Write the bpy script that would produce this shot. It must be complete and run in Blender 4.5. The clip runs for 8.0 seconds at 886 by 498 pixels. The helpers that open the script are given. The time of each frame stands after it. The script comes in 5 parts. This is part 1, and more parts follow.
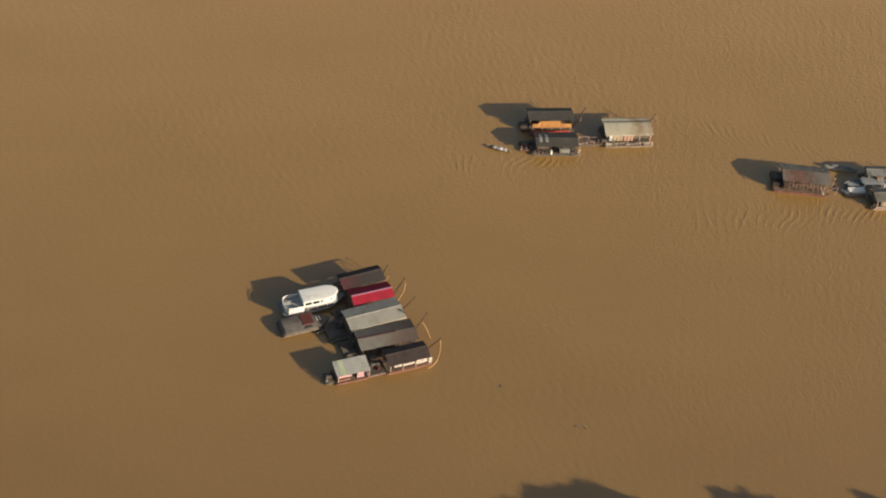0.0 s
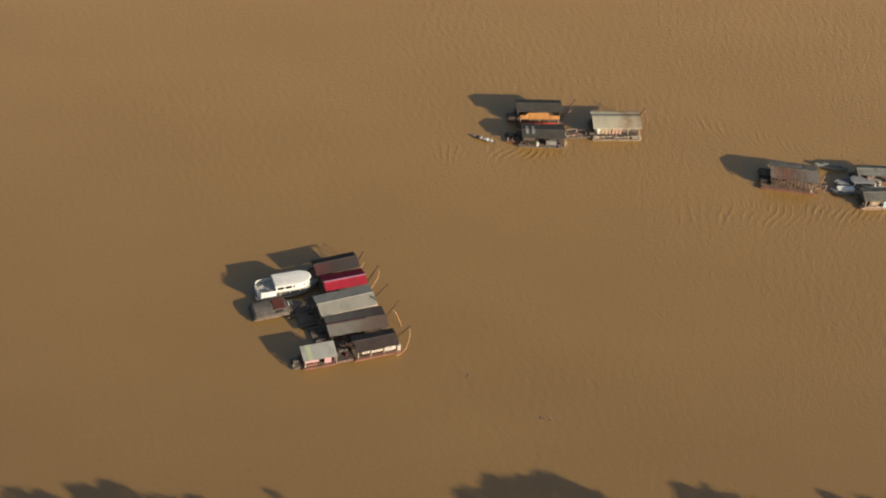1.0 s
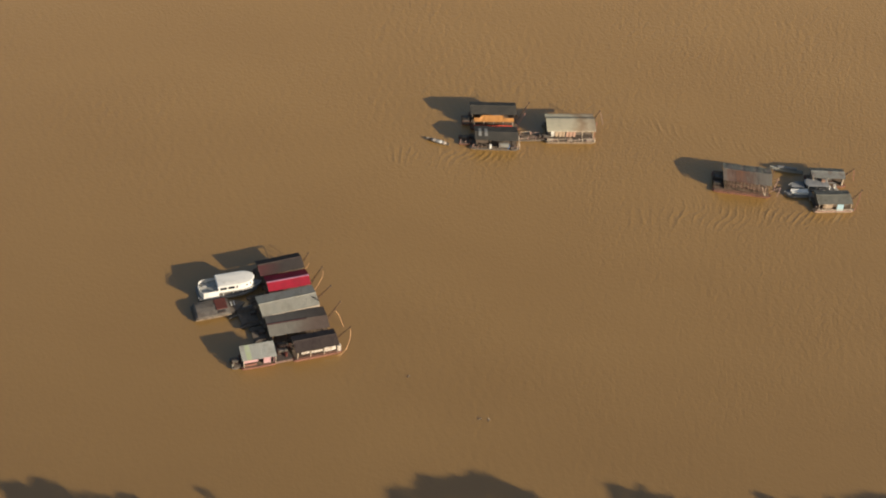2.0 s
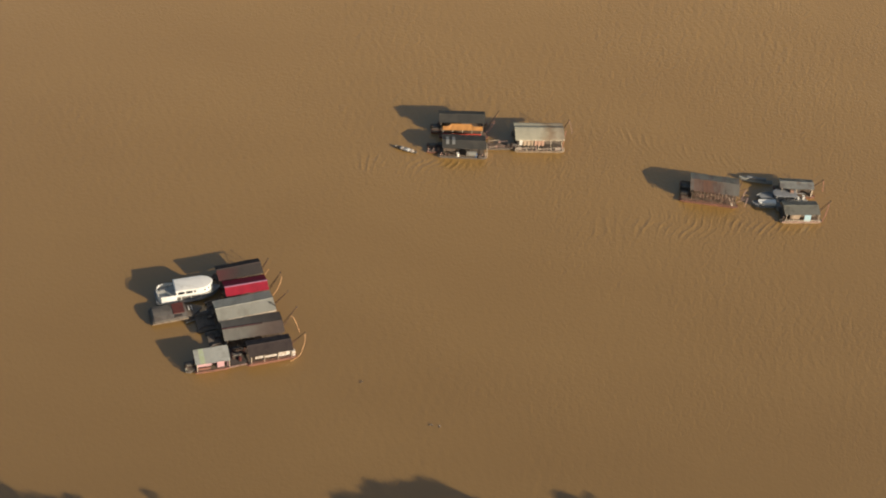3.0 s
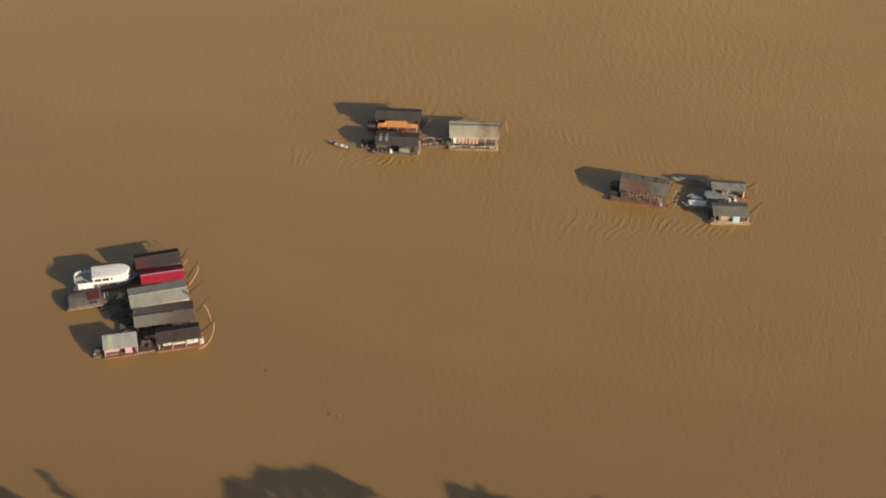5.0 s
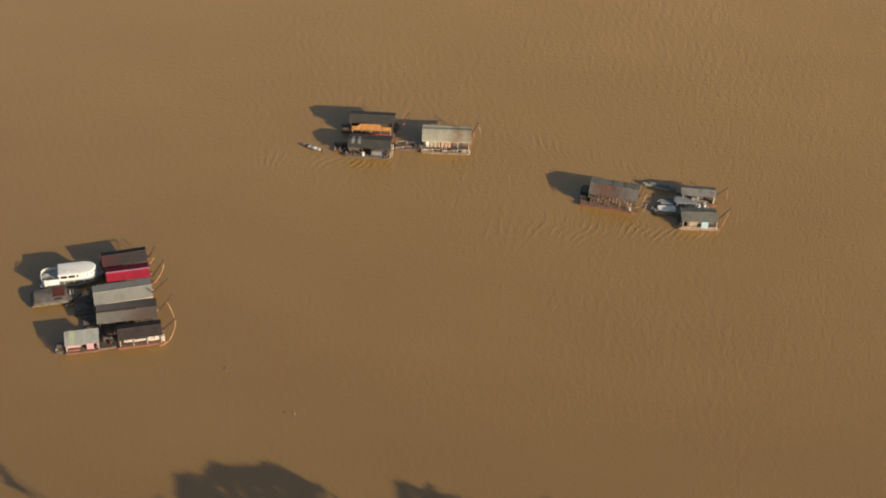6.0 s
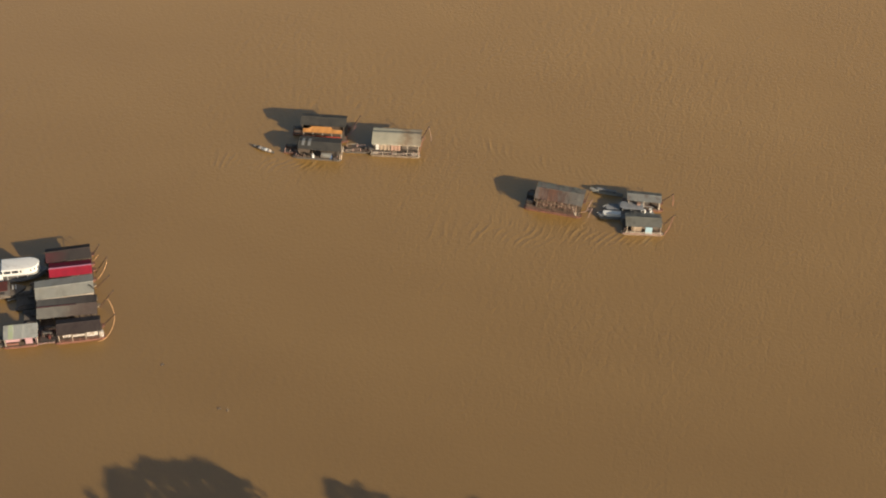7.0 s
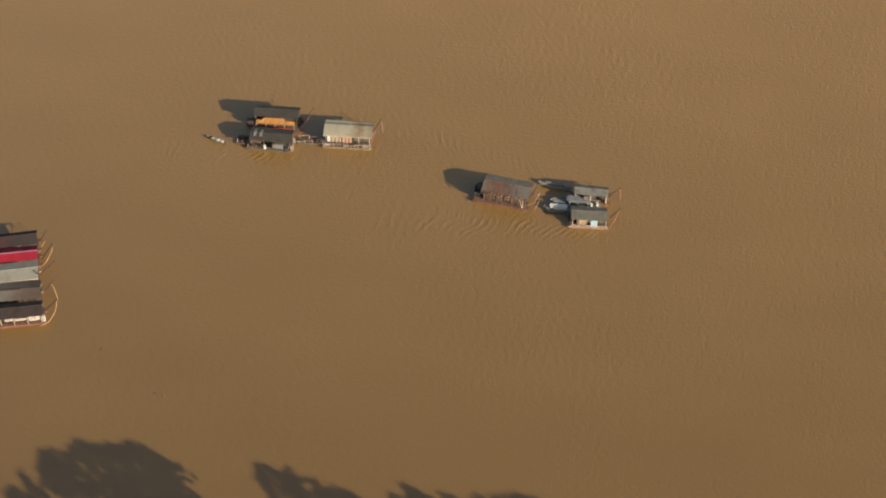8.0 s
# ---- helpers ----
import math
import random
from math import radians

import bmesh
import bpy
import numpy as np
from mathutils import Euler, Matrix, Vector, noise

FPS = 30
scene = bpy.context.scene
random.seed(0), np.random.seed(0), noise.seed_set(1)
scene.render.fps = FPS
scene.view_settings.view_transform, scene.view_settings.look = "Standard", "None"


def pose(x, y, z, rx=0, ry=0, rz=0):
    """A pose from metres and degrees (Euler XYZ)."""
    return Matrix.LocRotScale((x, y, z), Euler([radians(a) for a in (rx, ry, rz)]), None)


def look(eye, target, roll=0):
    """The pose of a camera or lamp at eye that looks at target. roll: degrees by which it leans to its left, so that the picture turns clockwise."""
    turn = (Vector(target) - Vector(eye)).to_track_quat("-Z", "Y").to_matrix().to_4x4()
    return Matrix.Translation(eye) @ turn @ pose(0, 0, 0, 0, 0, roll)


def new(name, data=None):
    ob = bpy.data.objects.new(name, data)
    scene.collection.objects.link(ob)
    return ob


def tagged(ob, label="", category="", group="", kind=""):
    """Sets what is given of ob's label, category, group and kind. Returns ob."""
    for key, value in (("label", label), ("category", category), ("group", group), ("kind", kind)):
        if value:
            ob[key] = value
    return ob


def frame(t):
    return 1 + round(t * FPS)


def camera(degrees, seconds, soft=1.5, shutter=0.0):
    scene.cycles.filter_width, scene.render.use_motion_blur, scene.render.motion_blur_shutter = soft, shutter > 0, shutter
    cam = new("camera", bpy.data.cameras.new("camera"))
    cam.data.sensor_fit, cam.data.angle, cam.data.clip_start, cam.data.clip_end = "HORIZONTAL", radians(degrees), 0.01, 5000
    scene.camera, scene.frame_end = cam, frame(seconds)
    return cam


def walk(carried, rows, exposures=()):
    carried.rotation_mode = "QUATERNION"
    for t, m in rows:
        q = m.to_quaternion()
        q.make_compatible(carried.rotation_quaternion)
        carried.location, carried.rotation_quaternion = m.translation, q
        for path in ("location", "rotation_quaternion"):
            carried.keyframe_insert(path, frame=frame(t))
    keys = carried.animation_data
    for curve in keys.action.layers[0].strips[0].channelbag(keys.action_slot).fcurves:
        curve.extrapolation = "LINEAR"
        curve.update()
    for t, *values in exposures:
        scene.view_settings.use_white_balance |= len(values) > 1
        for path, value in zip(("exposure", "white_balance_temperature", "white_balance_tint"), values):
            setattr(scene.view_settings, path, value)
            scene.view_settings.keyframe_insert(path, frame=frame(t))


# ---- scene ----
cam = camera(31.0, 8.0, soft=2.0)
PATH = [
    (0, (-49.72, -274.25, 233.95), (-16.11, -60.60, 26.04), 7.26),
    (0.5, (-40.86, -275.22, 233.80), (-13.80, -61.18, 25.34), 6.84),
    (1, (-31.98, -276.16, 233.63), (-9.90, -62.13, 24.57), 6.52),
    (1.5, (-23.07, -277.07, 233.42), (-3.58, -62.87, 24.28), 6.16),
    (2, (-14.17, -277.97, 233.18), (1.96, -62.19, 25.38), 5.56),
    (2.2, (-10.64, -278.34, 233.07), (3.52, -62.10, 25.61), 5.33),
    (3.3, (8.80, -280.31, 232.35), (14.24, -61.42, 27.28), 4.26),
    (3.5, (12.31, -280.67, 232.20), (16.32, -61.44, 27.45), 4.17),
    (4, (21.00, -281.54, 231.77), (20.99, -61.53, 27.81), 3.67),
    (4.5, (29.66, -282.38, 231.30), (24.72, -62.29, 27.49), 3.10),
    (4.7, (33.10, -282.67, 231.07), (26.85, -62.57, 27.32), 2.92),
    (5.8, (51.86, -284.41, 229.77), (36.80, -62.74, 28.18), 2.09),
    (6, (55.26, -284.74, 229.53), (38.35, -62.85, 28.34), 1.88),
    (6.5, (63.68, -285.67, 228.95), (43.78, -62.83, 29.09), 1.77),
    (7, (72.06, -286.65, 228.37), (51.12, -62.84, 29.70), 2.00),
    (7.5, (80.43, -287.65, 227.80), (58.35, -63.17, 30.01), 2.09),
    (8, (88.80, -288.65, 227.23), (63.90, -64.24, 29.70), 2.00),
]
walk(cam, [(t, look(eye, target, roll)) for t, eye, target, roll in PATH], exposures=[(0, 0.92), (2, 0.90), (4, 0.87), (6, 0.83), (8, 0.82)])

# ---- light: low sun over the near bank, clear sky ----
SUN_ELEV, SUN_AZ = radians(17.0), radians(120.3)   # azimuth from +y towards +x
TO_SUN = Vector((math.sin(SUN_AZ) * math.cos(SUN_ELEV), math.cos(SUN_AZ) * math.cos(SUN_ELEV), math.sin(SUN_ELEV)))
world = bpy.data.worlds.new("sky")
world.use_nodes = True
scene.world = world
sky = world.node_tree.nodes.new("ShaderNodeTexSky")
sky.sky_type, sky.sun_disc, sky.sun_elevation, sky.sun_rotation = "NISHITA", False, SUN_ELEV, SUN_AZ
sky.dust_density, sky.air_density, sky.ozone_density = 1.7, 1.0, 1.0     # hazy air
background = world.node_tree.nodes["Background"]
background.inputs["Strength"].default_value = 0.075
world.node_tree.links.new(sky.outputs[0], background.inputs["Color"])
sun_data = bpy.data.lights.new("sun", "SUN")
sun_data.energy, sun_data.angle, sun_data.color = 4.5, radians(0.42), (1.0, 0.9, 0.76)
sun = new("sun", sun_data)
sun.matrix_world = look(TO_SUN * 400, (0, 0, 0))


# ---- materials ----
def nodes_of(name):
    m = bpy.data.materials.new(name)
    m.use_nodes = True
    return m, m.node_tree, m.node_tree.nodes["Principled BSDF"]


def worn(name, base, second, amount=0.5, scale=1.2, rough=0.6, metal=0.0, grain=14.0, bump=0.25, spread=0.06, stretch=(1.0, 1.0, 1.0), gloss=0.12):
    """A weathered surface: a base colour, patches of a second one, fine grain, and a difference from piece to piece."""
    m, tree, bsdf = nodes_of(name)
    n, link = tree.nodes, tree.links.new
    place = n.new("ShaderNodeNewGeometry")
    drawn = n.new("ShaderNodeMapping")
    drawn.inputs["Scale"].default_value = stretch
    link(place.outputs["Position"], drawn.inputs["Vector"])
    patches = n.new("ShaderNodeTexNoise")
    patches.inputs["Scale"].default_value, patches.inputs["Detail"].default_value, patches.inputs["Roughness"].default_value = scale, 5.0, 0.62
    link(drawn.outputs[0], patches.inputs["Vector"])
    ramp = n.new("ShaderNodeValToRGB")
    ramp.color_ramp.elements[0].position, ramp.color_ramp.elements[1].position = 0.62 - 0.3 * amount, 0.80 - 0.3 * amount
    link(patches.outputs["Fac"], ramp.inputs["Fac"])
    mix = n.new("ShaderNodeMix")
    mix.data_type = "RGBA"
    mix.inputs["A"].default_value, mix.inputs["B"].default_value = (*base, 1), (*second, 1)
    link(ramp.outputs["Color"], mix.inputs["Factor"])
    fine = n.new("ShaderNodeTexNoise")
    fine.inputs["Scale"].default_value, fine.inputs["Detail"].default_value = grain, 4.0
    link(place.outputs["Position"], fine.inputs["Vector"])
    info = n.new("ShaderNodeObjectInfo")
    vary = n.new("ShaderNodeMath")
    vary.operation = "MULTIPLY_ADD"
    vary.inputs[1].default_value, vary.inputs[2].default_value = spread, 1.0 - spread / 2 - 0.1
    link(info.outputs["Random"], vary.inputs[0])
    add = n.new("ShaderNodeMath")
    add.operation = "MULTIPLY_ADD"
    add.inputs[1].default_value = 0.2
    link(fine.outputs["Fac"], add.inputs[0])
    link(vary.outputs[0], add.inputs[2])
    shade = n.new("ShaderNodeMix")
    shade.data_type, shade.blend_type = "RGBA", "MULTIPLY"
    shade.inputs["Factor"].default_value = 1.0
    link(mix.outputs["Result"], shade.inputs["A"])
    link(add.outputs[0], shade.inputs["B"])
    link(shade.outputs["Result"], bsdf.inputs["Base Color"])
    relief = n.new("ShaderNodeBump")
    relief.inputs["Strength"].default_value, relief.inputs["Distance"].default_value = bump, 0.03
    link(fine.outputs["Fac"], relief.inputs["Height"])
    link(relief.outputs[0], bsdf.inputs["Normal"])
    bsdf.inputs["Roughness"].default_value, bsdf.inputs["Metallic"].default_value = rough, metal
    bsdf.inputs["Specular IOR Level"].default_value = gloss
    return m



def graded(name, x0, x1, stops, blur=0.3, streak=(0.5, 0.35, 0.5), rough=0.65):
    """Weathered roofing whose colour changes along the roof, from x0 to x1 in the world, with ragged stains; stops: where, colour."""
    m = worn(name, (0.5, 0.5, 0.5), (0.44, 0.44, 0.44), 0.45, 0.6, rough)
    tree = m.node_tree
    n, link = tree.nodes, tree.links.new
    bsdf = n["Principled BSDF"]
    wear = bsdf.inputs["Base Color"].links[0].from_socket
    place = n.new("ShaderNodeNewGeometry")
    apart = n.new("ShaderNodeSeparateXYZ")
    link(place.outputs["Position"], apart.inputs[0])
    along = n.new("ShaderNodeMapRange")
    along.inputs["From Min"].default_value, along.inputs["From Max"].default_value = x0, x1
    link(apart.outputs["X"], along.inputs["Value"])
    drawn = n.new("ShaderNodeMapping")
    drawn.inputs["Scale"].default_value = streak
    link(place.outputs["Position"], drawn.inputs["Vector"])
    ragged = n.new("ShaderNodeTexNoise")
    ragged.inputs["Scale"].default_value, ragged.inputs["Detail"].default_value, ragged.inputs["Roughness"].default_value = 1.0, 5.0, 0.65
    link(drawn.outputs[0], ragged.inputs["Vector"])
    off = n.new("ShaderNodeMath")
    off.operation = "MULTIPLY_ADD"
    off.inputs[1].default_value, off.inputs[2].default_value = 2 * blur, -blur
    link(ragged.outputs["Fac"], off.inputs[0])
    moved = n.new("ShaderNodeMath")
    moved.operation = "ADD"
    link(along.outputs[0], moved.inputs[0])
    link(off.outputs[0], moved.inputs[1])
    ramp = n.new("ShaderNodeValToRGB")
    while len(ramp.color_ramp.elements) < len(stops):
        ramp.color_ramp.elements.new(0.5)
    for spot, (where, colour) in zip(ramp.color_ramp.elements, stops):
        spot.position, spot.color = where, (*(2 * c for c in colour), 1)
    link(moved.outputs[0], ramp.inputs["Fac"])
    mix = n.new("ShaderNodeMix")
    mix.data_type, mix.blend_type = "RGBA", "MULTIPLY"
    mix.inputs["Factor"].default_value = 1.0
    link(ramp.outputs["Color"], mix.inputs["A"])
    link(wear, mix.inputs["B"])
    link(mix.outputs["Result"], bsdf.inputs["Base Color"])
    return m


ZINC_PALE = worn("zinc_sheet_pale", (0.272, 0.250, 0.196), (0.215, 0.190, 0.142), 0.4, 0.4, 0.55, stretch=(1.0, 0.5, 1.0))
ZINC_GREY = worn("zinc_sheet_grey", (0.19, 0.18, 0.15), (0.13, 0.10, 0.08), 0.45, 0.6, 0.55)
ZINC_MID = worn("zinc_sheet_weathered", (0.155, 0.143, 0.110), (0.110, 0.096, 0.072), 0.45, 0.6, 0.6)
STREAKED = graded("rust_streaked_sheet", 66.3, 77.3, ((0.0, (0.155, 0.128, 0.10)), (0.16, (0.165, 0.098, 0.068)), (0.27, (0.105, 0.068, 0.05)), (0.36, (0.185, 0.088, 0.052)), (0.50, (0.125, 0.078, 0.056)), (0.64, (0.15, 0.12, 0.092)), (0.9, (0.16, 0.14, 0.11))), 0.42, (1.5, 0.28, 0.6), 0.75)
GREY_TO_BROWN = graded("grey_to_rust_sheet", -31.1, -19.6, ((0.0, (0.178, 0.160, 0.126)), (0.42, (0.170, 0.148, 0.115)), (0.62, (0.132, 0.100, 0.075)), (0.82, (0.115, 0.080, 0.060)), (1.0, (0.105, 0.075, 0.058))), 0.16, (0.35, 0.6, 0.5))
BROWN_TO_DARK = graded("brown_to_dark_sheet", -31.1, -19.6, ((0.0, (0.155, 0.130, 0.10)), (0.5, (0.13, 0.106, 0.08)), (0.8, (0.10, 0.076, 0.057)), (1.0, (0.08, 0.06, 0.046))), 0.2, (0.35, 0.6, 0.5))
MAROON_TO_GREY = graded("maroon_to_dark_sheet", -34.1, -25.5, ((0.05, (0.090, 0.034, 0.032)), (0.30, (0.066, 0.034, 0.030)), (0.55, (0.050, 0.041, 0.035)), (1.0, (0.051, 0.041, 0.035))), 0.2, (0.4, 0.6, 0.5))
GREY_BROWN = worn("grey_brown_sheet", (0.155, 0.132, 0.105), (0.115, 0.088, 0.066), 0.45, 0.7, 0.7)
PINK_TIMBER = worn("pinkish_painted_timber", (0.40, 0.25, 0.19), (0.27, 0.16, 0.11), 0.5, 1.5, 0.8)
RED_BOARD = worn("bright_red_boards", (0.36, 0.055, 0.035), (0.25, 0.05, 0.03), 0.4, 1.2, 0.7)
DECK_GREY = worn("grey_deck_paint", (0.38, 0.36, 0.31), (0.22, 0.205, 0.17), 0.45, 0.9, 0.7)
DULL_BROWN = worn("dull_brown_sheet", (0.125, 0.106, 0.086), (0.085, 0.068, 0.054), 0.5, 0.7, 0.7)
RUST_RED = worn("rust_red_sheet", (0.17, 0.085, 0.055), (0.12, 0.08, 0.06), 0.5, 0.8, 0.8)
BROWN_SHEET = worn("brown_stained_sheet", (0.056, 0.041, 0.034), (0.042, 0.030, 0.026), 0.5, 0.7, 0.7)
MAROON_SHEET = worn("maroon_stained_sheet", (0.062, 0.025, 0.024), (0.042, 0.024, 0.021), 0.5, 0.7, 0.7)
SOOT_SHEET = worn("soot_black_sheet", (0.057, 0.051, 0.041), (0.074, 0.064, 0.050), 0.45, 0.35, 0.6)
RED_PAINT = worn("red_roof_paint", (0.24, 0.014, 0.026), (0.185, 0.015, 0.024), 0.4, 0.5, 0.6, spread=0.04)
LILAC_CAP = worn("faded_ridge_cap", (0.30, 0.13, 0.17), (0.2, 0.08, 0.1), 0.4)
CANVAS = graded("pale_canvas", 27.5, 38.9, ((0.0, (0.315, 0.28, 0.195)), (0.50, (0.33, 0.287, 0.198)), (0.62, (0.28, 0.218, 0.138)), (0.72, (0.215, 0.148, 0.090)), (0.84, (0.28, 0.228, 0.152)), (1.0, (0.25, 0.195, 0.13))), 0.24, (0.22, 0.45, 0.6), 0.85)
ROOF_PALE = worn("pale_house_sheet", (0.32, 0.305, 0.255), (0.26, 0.24, 0.195), 0.35, 0.6, 0.5, spread=0.08)
ORANGE_TARP = worn("orange_tarpaulin", (0.37, 0.168, 0.05), (0.30, 0.135, 0.045), 0.3, 0.7, 0.55, spread=0.05)
BEIGE_CLOTH = worn("beige_cloth", (0.32, 0.235, 0.155), (0.26, 0.18, 0.115), 0.35, 1.2, 0.9)
SALMON_CLOTH = worn("salmon_cloth", (0.31, 0.19, 0.13), (0.25, 0.15, 0.10), 0.35, 1.2, 0.9)
SKY_BLUE = worn("sky_blue_sheet", (0.30, 0.41, 0.42), (0.25, 0.35, 0.36), 0.3, 1.5, 0.6)
WHITE_PAINT = worn("white_boat_paint", (0.62, 0.58, 0.505), (0.515, 0.47, 0.395), 0.22, 0.9, 0.4, spread=0.04, bump=0.08)
WHITE_CLOTH = worn("white_cloth", (0.62, 0.58, 0.50), (0.5, 0.45, 0.37), 0.35, 1.5, 0.9)
CURTAIN = worn("soiled_white_cloth", (0.45, 0.395, 0.325), (0.27, 0.20, 0.145), 0.5, 1.3, 0.9)
GREY_PAINT = worn("grey_boat_paint", (0.225, 0.215, 0.195), (0.165, 0.155, 0.14), 0.4, 0.9, 0.5)
BLUEGREY_PAINT = worn("blue_grey_boat_paint", (0.19, 0.185, 0.175), (0.145, 0.14, 0.13), 0.4, 0.9, 0.5)
DARK_HULL = worn("dark_hull_paint", (0.105, 0.090, 0.074), (0.125, 0.095, 0.070), 0.4, 0.9, 0.5)
PINK_WALL = worn("pink_board_wall", (0.38, 0.225, 0.215), (0.30, 0.165, 0.155), 0.35, 1.4, 0.75)
YELLOW_GREEN = worn("yellow_green_sheet", (0.35, 0.37, 0.22), (0.38, 0.38, 0.30), 0.5, 1.0, 0.55)
RED_HULL = worn("red_lead_hull", (0.195, 0.088, 0.060), (0.125, 0.065, 0.046), 0.6, 1.1, 0.65)
TAN_HULL = worn("tan_wood_hull", (0.24, 0.18, 0.12), (0.13, 0.09, 0.06), 0.55, 1.1, 0.8)
WOOD = worn("grey_brown_planks", (0.17, 0.12, 0.08), (0.10, 0.07, 0.05), 0.5, 1.2, 0.85, spread=0.3)
PALE_WOOD = worn("pale_timber", (0.50, 0.40, 0.29), (0.38, 0.28, 0.19), 0.4, 1.5, 0.8)
DARK_WOOD = worn("dark_wet_wood", (0.140, 0.108, 0.080), (0.100, 0.078, 0.058), 0.5, 1.3, 0.8)
# shade over the brown raft's stern deck is painted into these boards
SHADE_BOARDS = worn("shade_dark_boards", (0.074, 0.060, 0.050), (0.098, 0.073, 0.057), 0.4, 1.1, 0.6)
DARK_STEEL = worn("dark_oily_steel", (0.080, 0.064, 0.052), (0.09, 0.05, 0.032), 0.35, 1.5, 0.5, 0.3)
RUSTED = worn("rusted_boom_steel", (0.11, 0.062, 0.048), (0.07, 0.045, 0.036), 0.5, 1.5, 0.7, 0.2)
ENGINE = worn("engine_paint", (0.135, 0.115, 0.094), (0.09, 0.075, 0.060), 0.5, 2.0, 0.5, 0.2)
HOSE = worn("orange_suction_hose", (0.52, 0.28, 0.13), (0.42, 0.21, 0.09), 0.35, 2.0, 0.55)
HOSE_RED = worn("red_suction_hose", (0.36, 0.15, 0.11), (0.28, 0.11, 0.08), 0.35, 2.0, 0.55)
PATCH_RED = worn("dark_red_hatch_paint", (0.095, 0.030, 0.023), (0.065, 0.027, 0.022), 0.4, 1.2, 0.6)
BLUE_DRUM = worn("blue_drum", (0.04, 0.09, 0.19), (0.03, 0.06, 0.12), 0.3, 2.0, 0.45)
TRANSLUCENT = worn("milky_skylight_sheet", (0.20, 0.19, 0.165), (0.15, 0.14, 0.12), 0.35, 1.0, 0.4)
GLASS_DARK, _t, _b = nodes_of("dark_window_glass")
_b.inputs["Base Color"].default_value, _b.inputs["Roughness"].default_value = (0.02, 0.022, 0.025, 1), 0.08


def water_material():
    """Silt-brown river: cloudy body, a smooth skin, and wind ripples that run up the river in patches."""
    m, tree, bsdf = nodes_of("silty_river_water")
    n, link = tree.nodes, tree.links.new
    place = n.new("ShaderNodeNewGeometry")

    def noise_of(scale, detail, stretch, turn=0.0, rough=0.55):
        turned = n.new("ShaderNodeMapping")
        turned.inputs["Scale"].default_value, turned.inputs["Rotation"].default_value = stretch, (0, 0, radians(turn))
        link(place.outputs["Position"], turned.inputs["Vector"])
        tex = n.new("ShaderNodeTexNoise")
        tex.inputs["Scale"].default_value, tex.inputs["Detail"].default_value, tex.inputs["Roughness"].default_value = scale, detail, rough
        link(turned.outputs[0], tex.inputs["Vector"])
        return tex

    silt = noise_of(0.02, 4.0, (1, 2.2, 1), 8)
    ramp = n.new("ShaderNodeValToRGB")
    ramp.color_ramp.elements[0].position, ramp.color_ramp.elements[0].color = 0.3, (0.2860, 0.1550, 0.0393, 1)
    ramp.color_ramp.elements[1].position, ramp.color_ramp.elements[1].color = 0.7, (0.3115, 0.1720, 0.0460, 1)
    link(silt.outputs["Fac"], ramp.inputs["Fac"])
    # lit brightness painted into the base colour: the water dims towards the near bank
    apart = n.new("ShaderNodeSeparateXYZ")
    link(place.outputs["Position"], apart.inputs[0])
    dimming = n.new("ShaderNodeMapRange")
    dimming.inputs["From Min"].default_value, dimming.inputs["From Max"].default_value = -120.0, 70.0
    dimming.inputs["To Min"].default_value, dimming.inputs["To Max"].default_value = 0.64, 1.0
    link(apart.outputs["Y"], dimming.inputs["Value"])
    dimmed = n.new("ShaderNodeMix")
    dimmed.data_type, dimmed.blend_type = "RGBA", "MULTIPLY"
    dimmed.inputs["Factor"].default_value = 1.0
    link(ramp.outputs["Color"], dimmed.inputs["A"])
    link(dimming.outputs[0], dimmed.inputs["B"])
    link(dimmed.outputs["Result"], bsdf.inputs["Base Color"])
    ripples = noise_of(1.42, 2.0, (1.06, 0.74, 1), 8)
    fine = noise_of(3.6, 2.0, (1.0, 0.6, 1), -10)
    patches = noise_of(0.035, 3.0, (1, 1, 1), 0)
    spread = n.new("ShaderNodeMapRange")
    spread.inputs["From Min"].default_value, spread.inputs["From Max"].default_value = 0.35, 0.65
    spread.inputs["To Min"].default_value, spread.inputs["To Max"].default_value = 0.55, 1.05
    link(patches.outputs["Fac"], spread.inputs["Value"])
    total = n.new("ShaderNodeMath")
    total.operation = "MULTIPLY_ADD"
    total.inputs[1].default_value = 0.14
    link(fine.outputs["Fac"], total.inputs[0])
    link(ripples.outputs["Fac"], total.inputs[2])
    height = n.new("ShaderNodeMath")
    height.operation = "MULTIPLY"
    link(total.outputs[0], height.inputs[0])
    link(spread.outputs[0], height.inputs[1])
    # the wind lies stronger on the open river than in the lee of the trees
    lee = n.new("ShaderNodeMapRange")
    lee.inputs["From Min"].default_value, lee.inputs["From Max"].default_value = -110.0, 30.0
    lee.inputs["To Min"].default_value, lee.inputs["To Max"].default_value = 0.50, 1.3
    link(apart.outputs["Y"], lee.inputs["Value"])
    # and stronger in the broad reach upstream
    reach = n.new("ShaderNodeMapRange")
    reach.inputs["From Min"].default_value, reach.inputs["From Max"].default_value = -70.0, 110.0
    reach.inputs["To Min"].default_value, reach.inputs["To Max"].default_value = 0.62, 1.3
    link(apart.outputs["X"], reach.inputs["Value"])
    wind = n.new("ShaderNodeMath")
    wind.operation = "MULTIPLY"
    link(lee.outputs[0], wind.inputs[0])
    link(reach.outputs[0], wind.inputs[1])
    waves = n.new("ShaderNodeMath")
    waves.operation = "MULTIPLY"
    link(height.outputs[0], waves.inputs[0])
    link(wind.outputs[0], waves.inputs[1])
    relief = n.new("ShaderNodeBump")
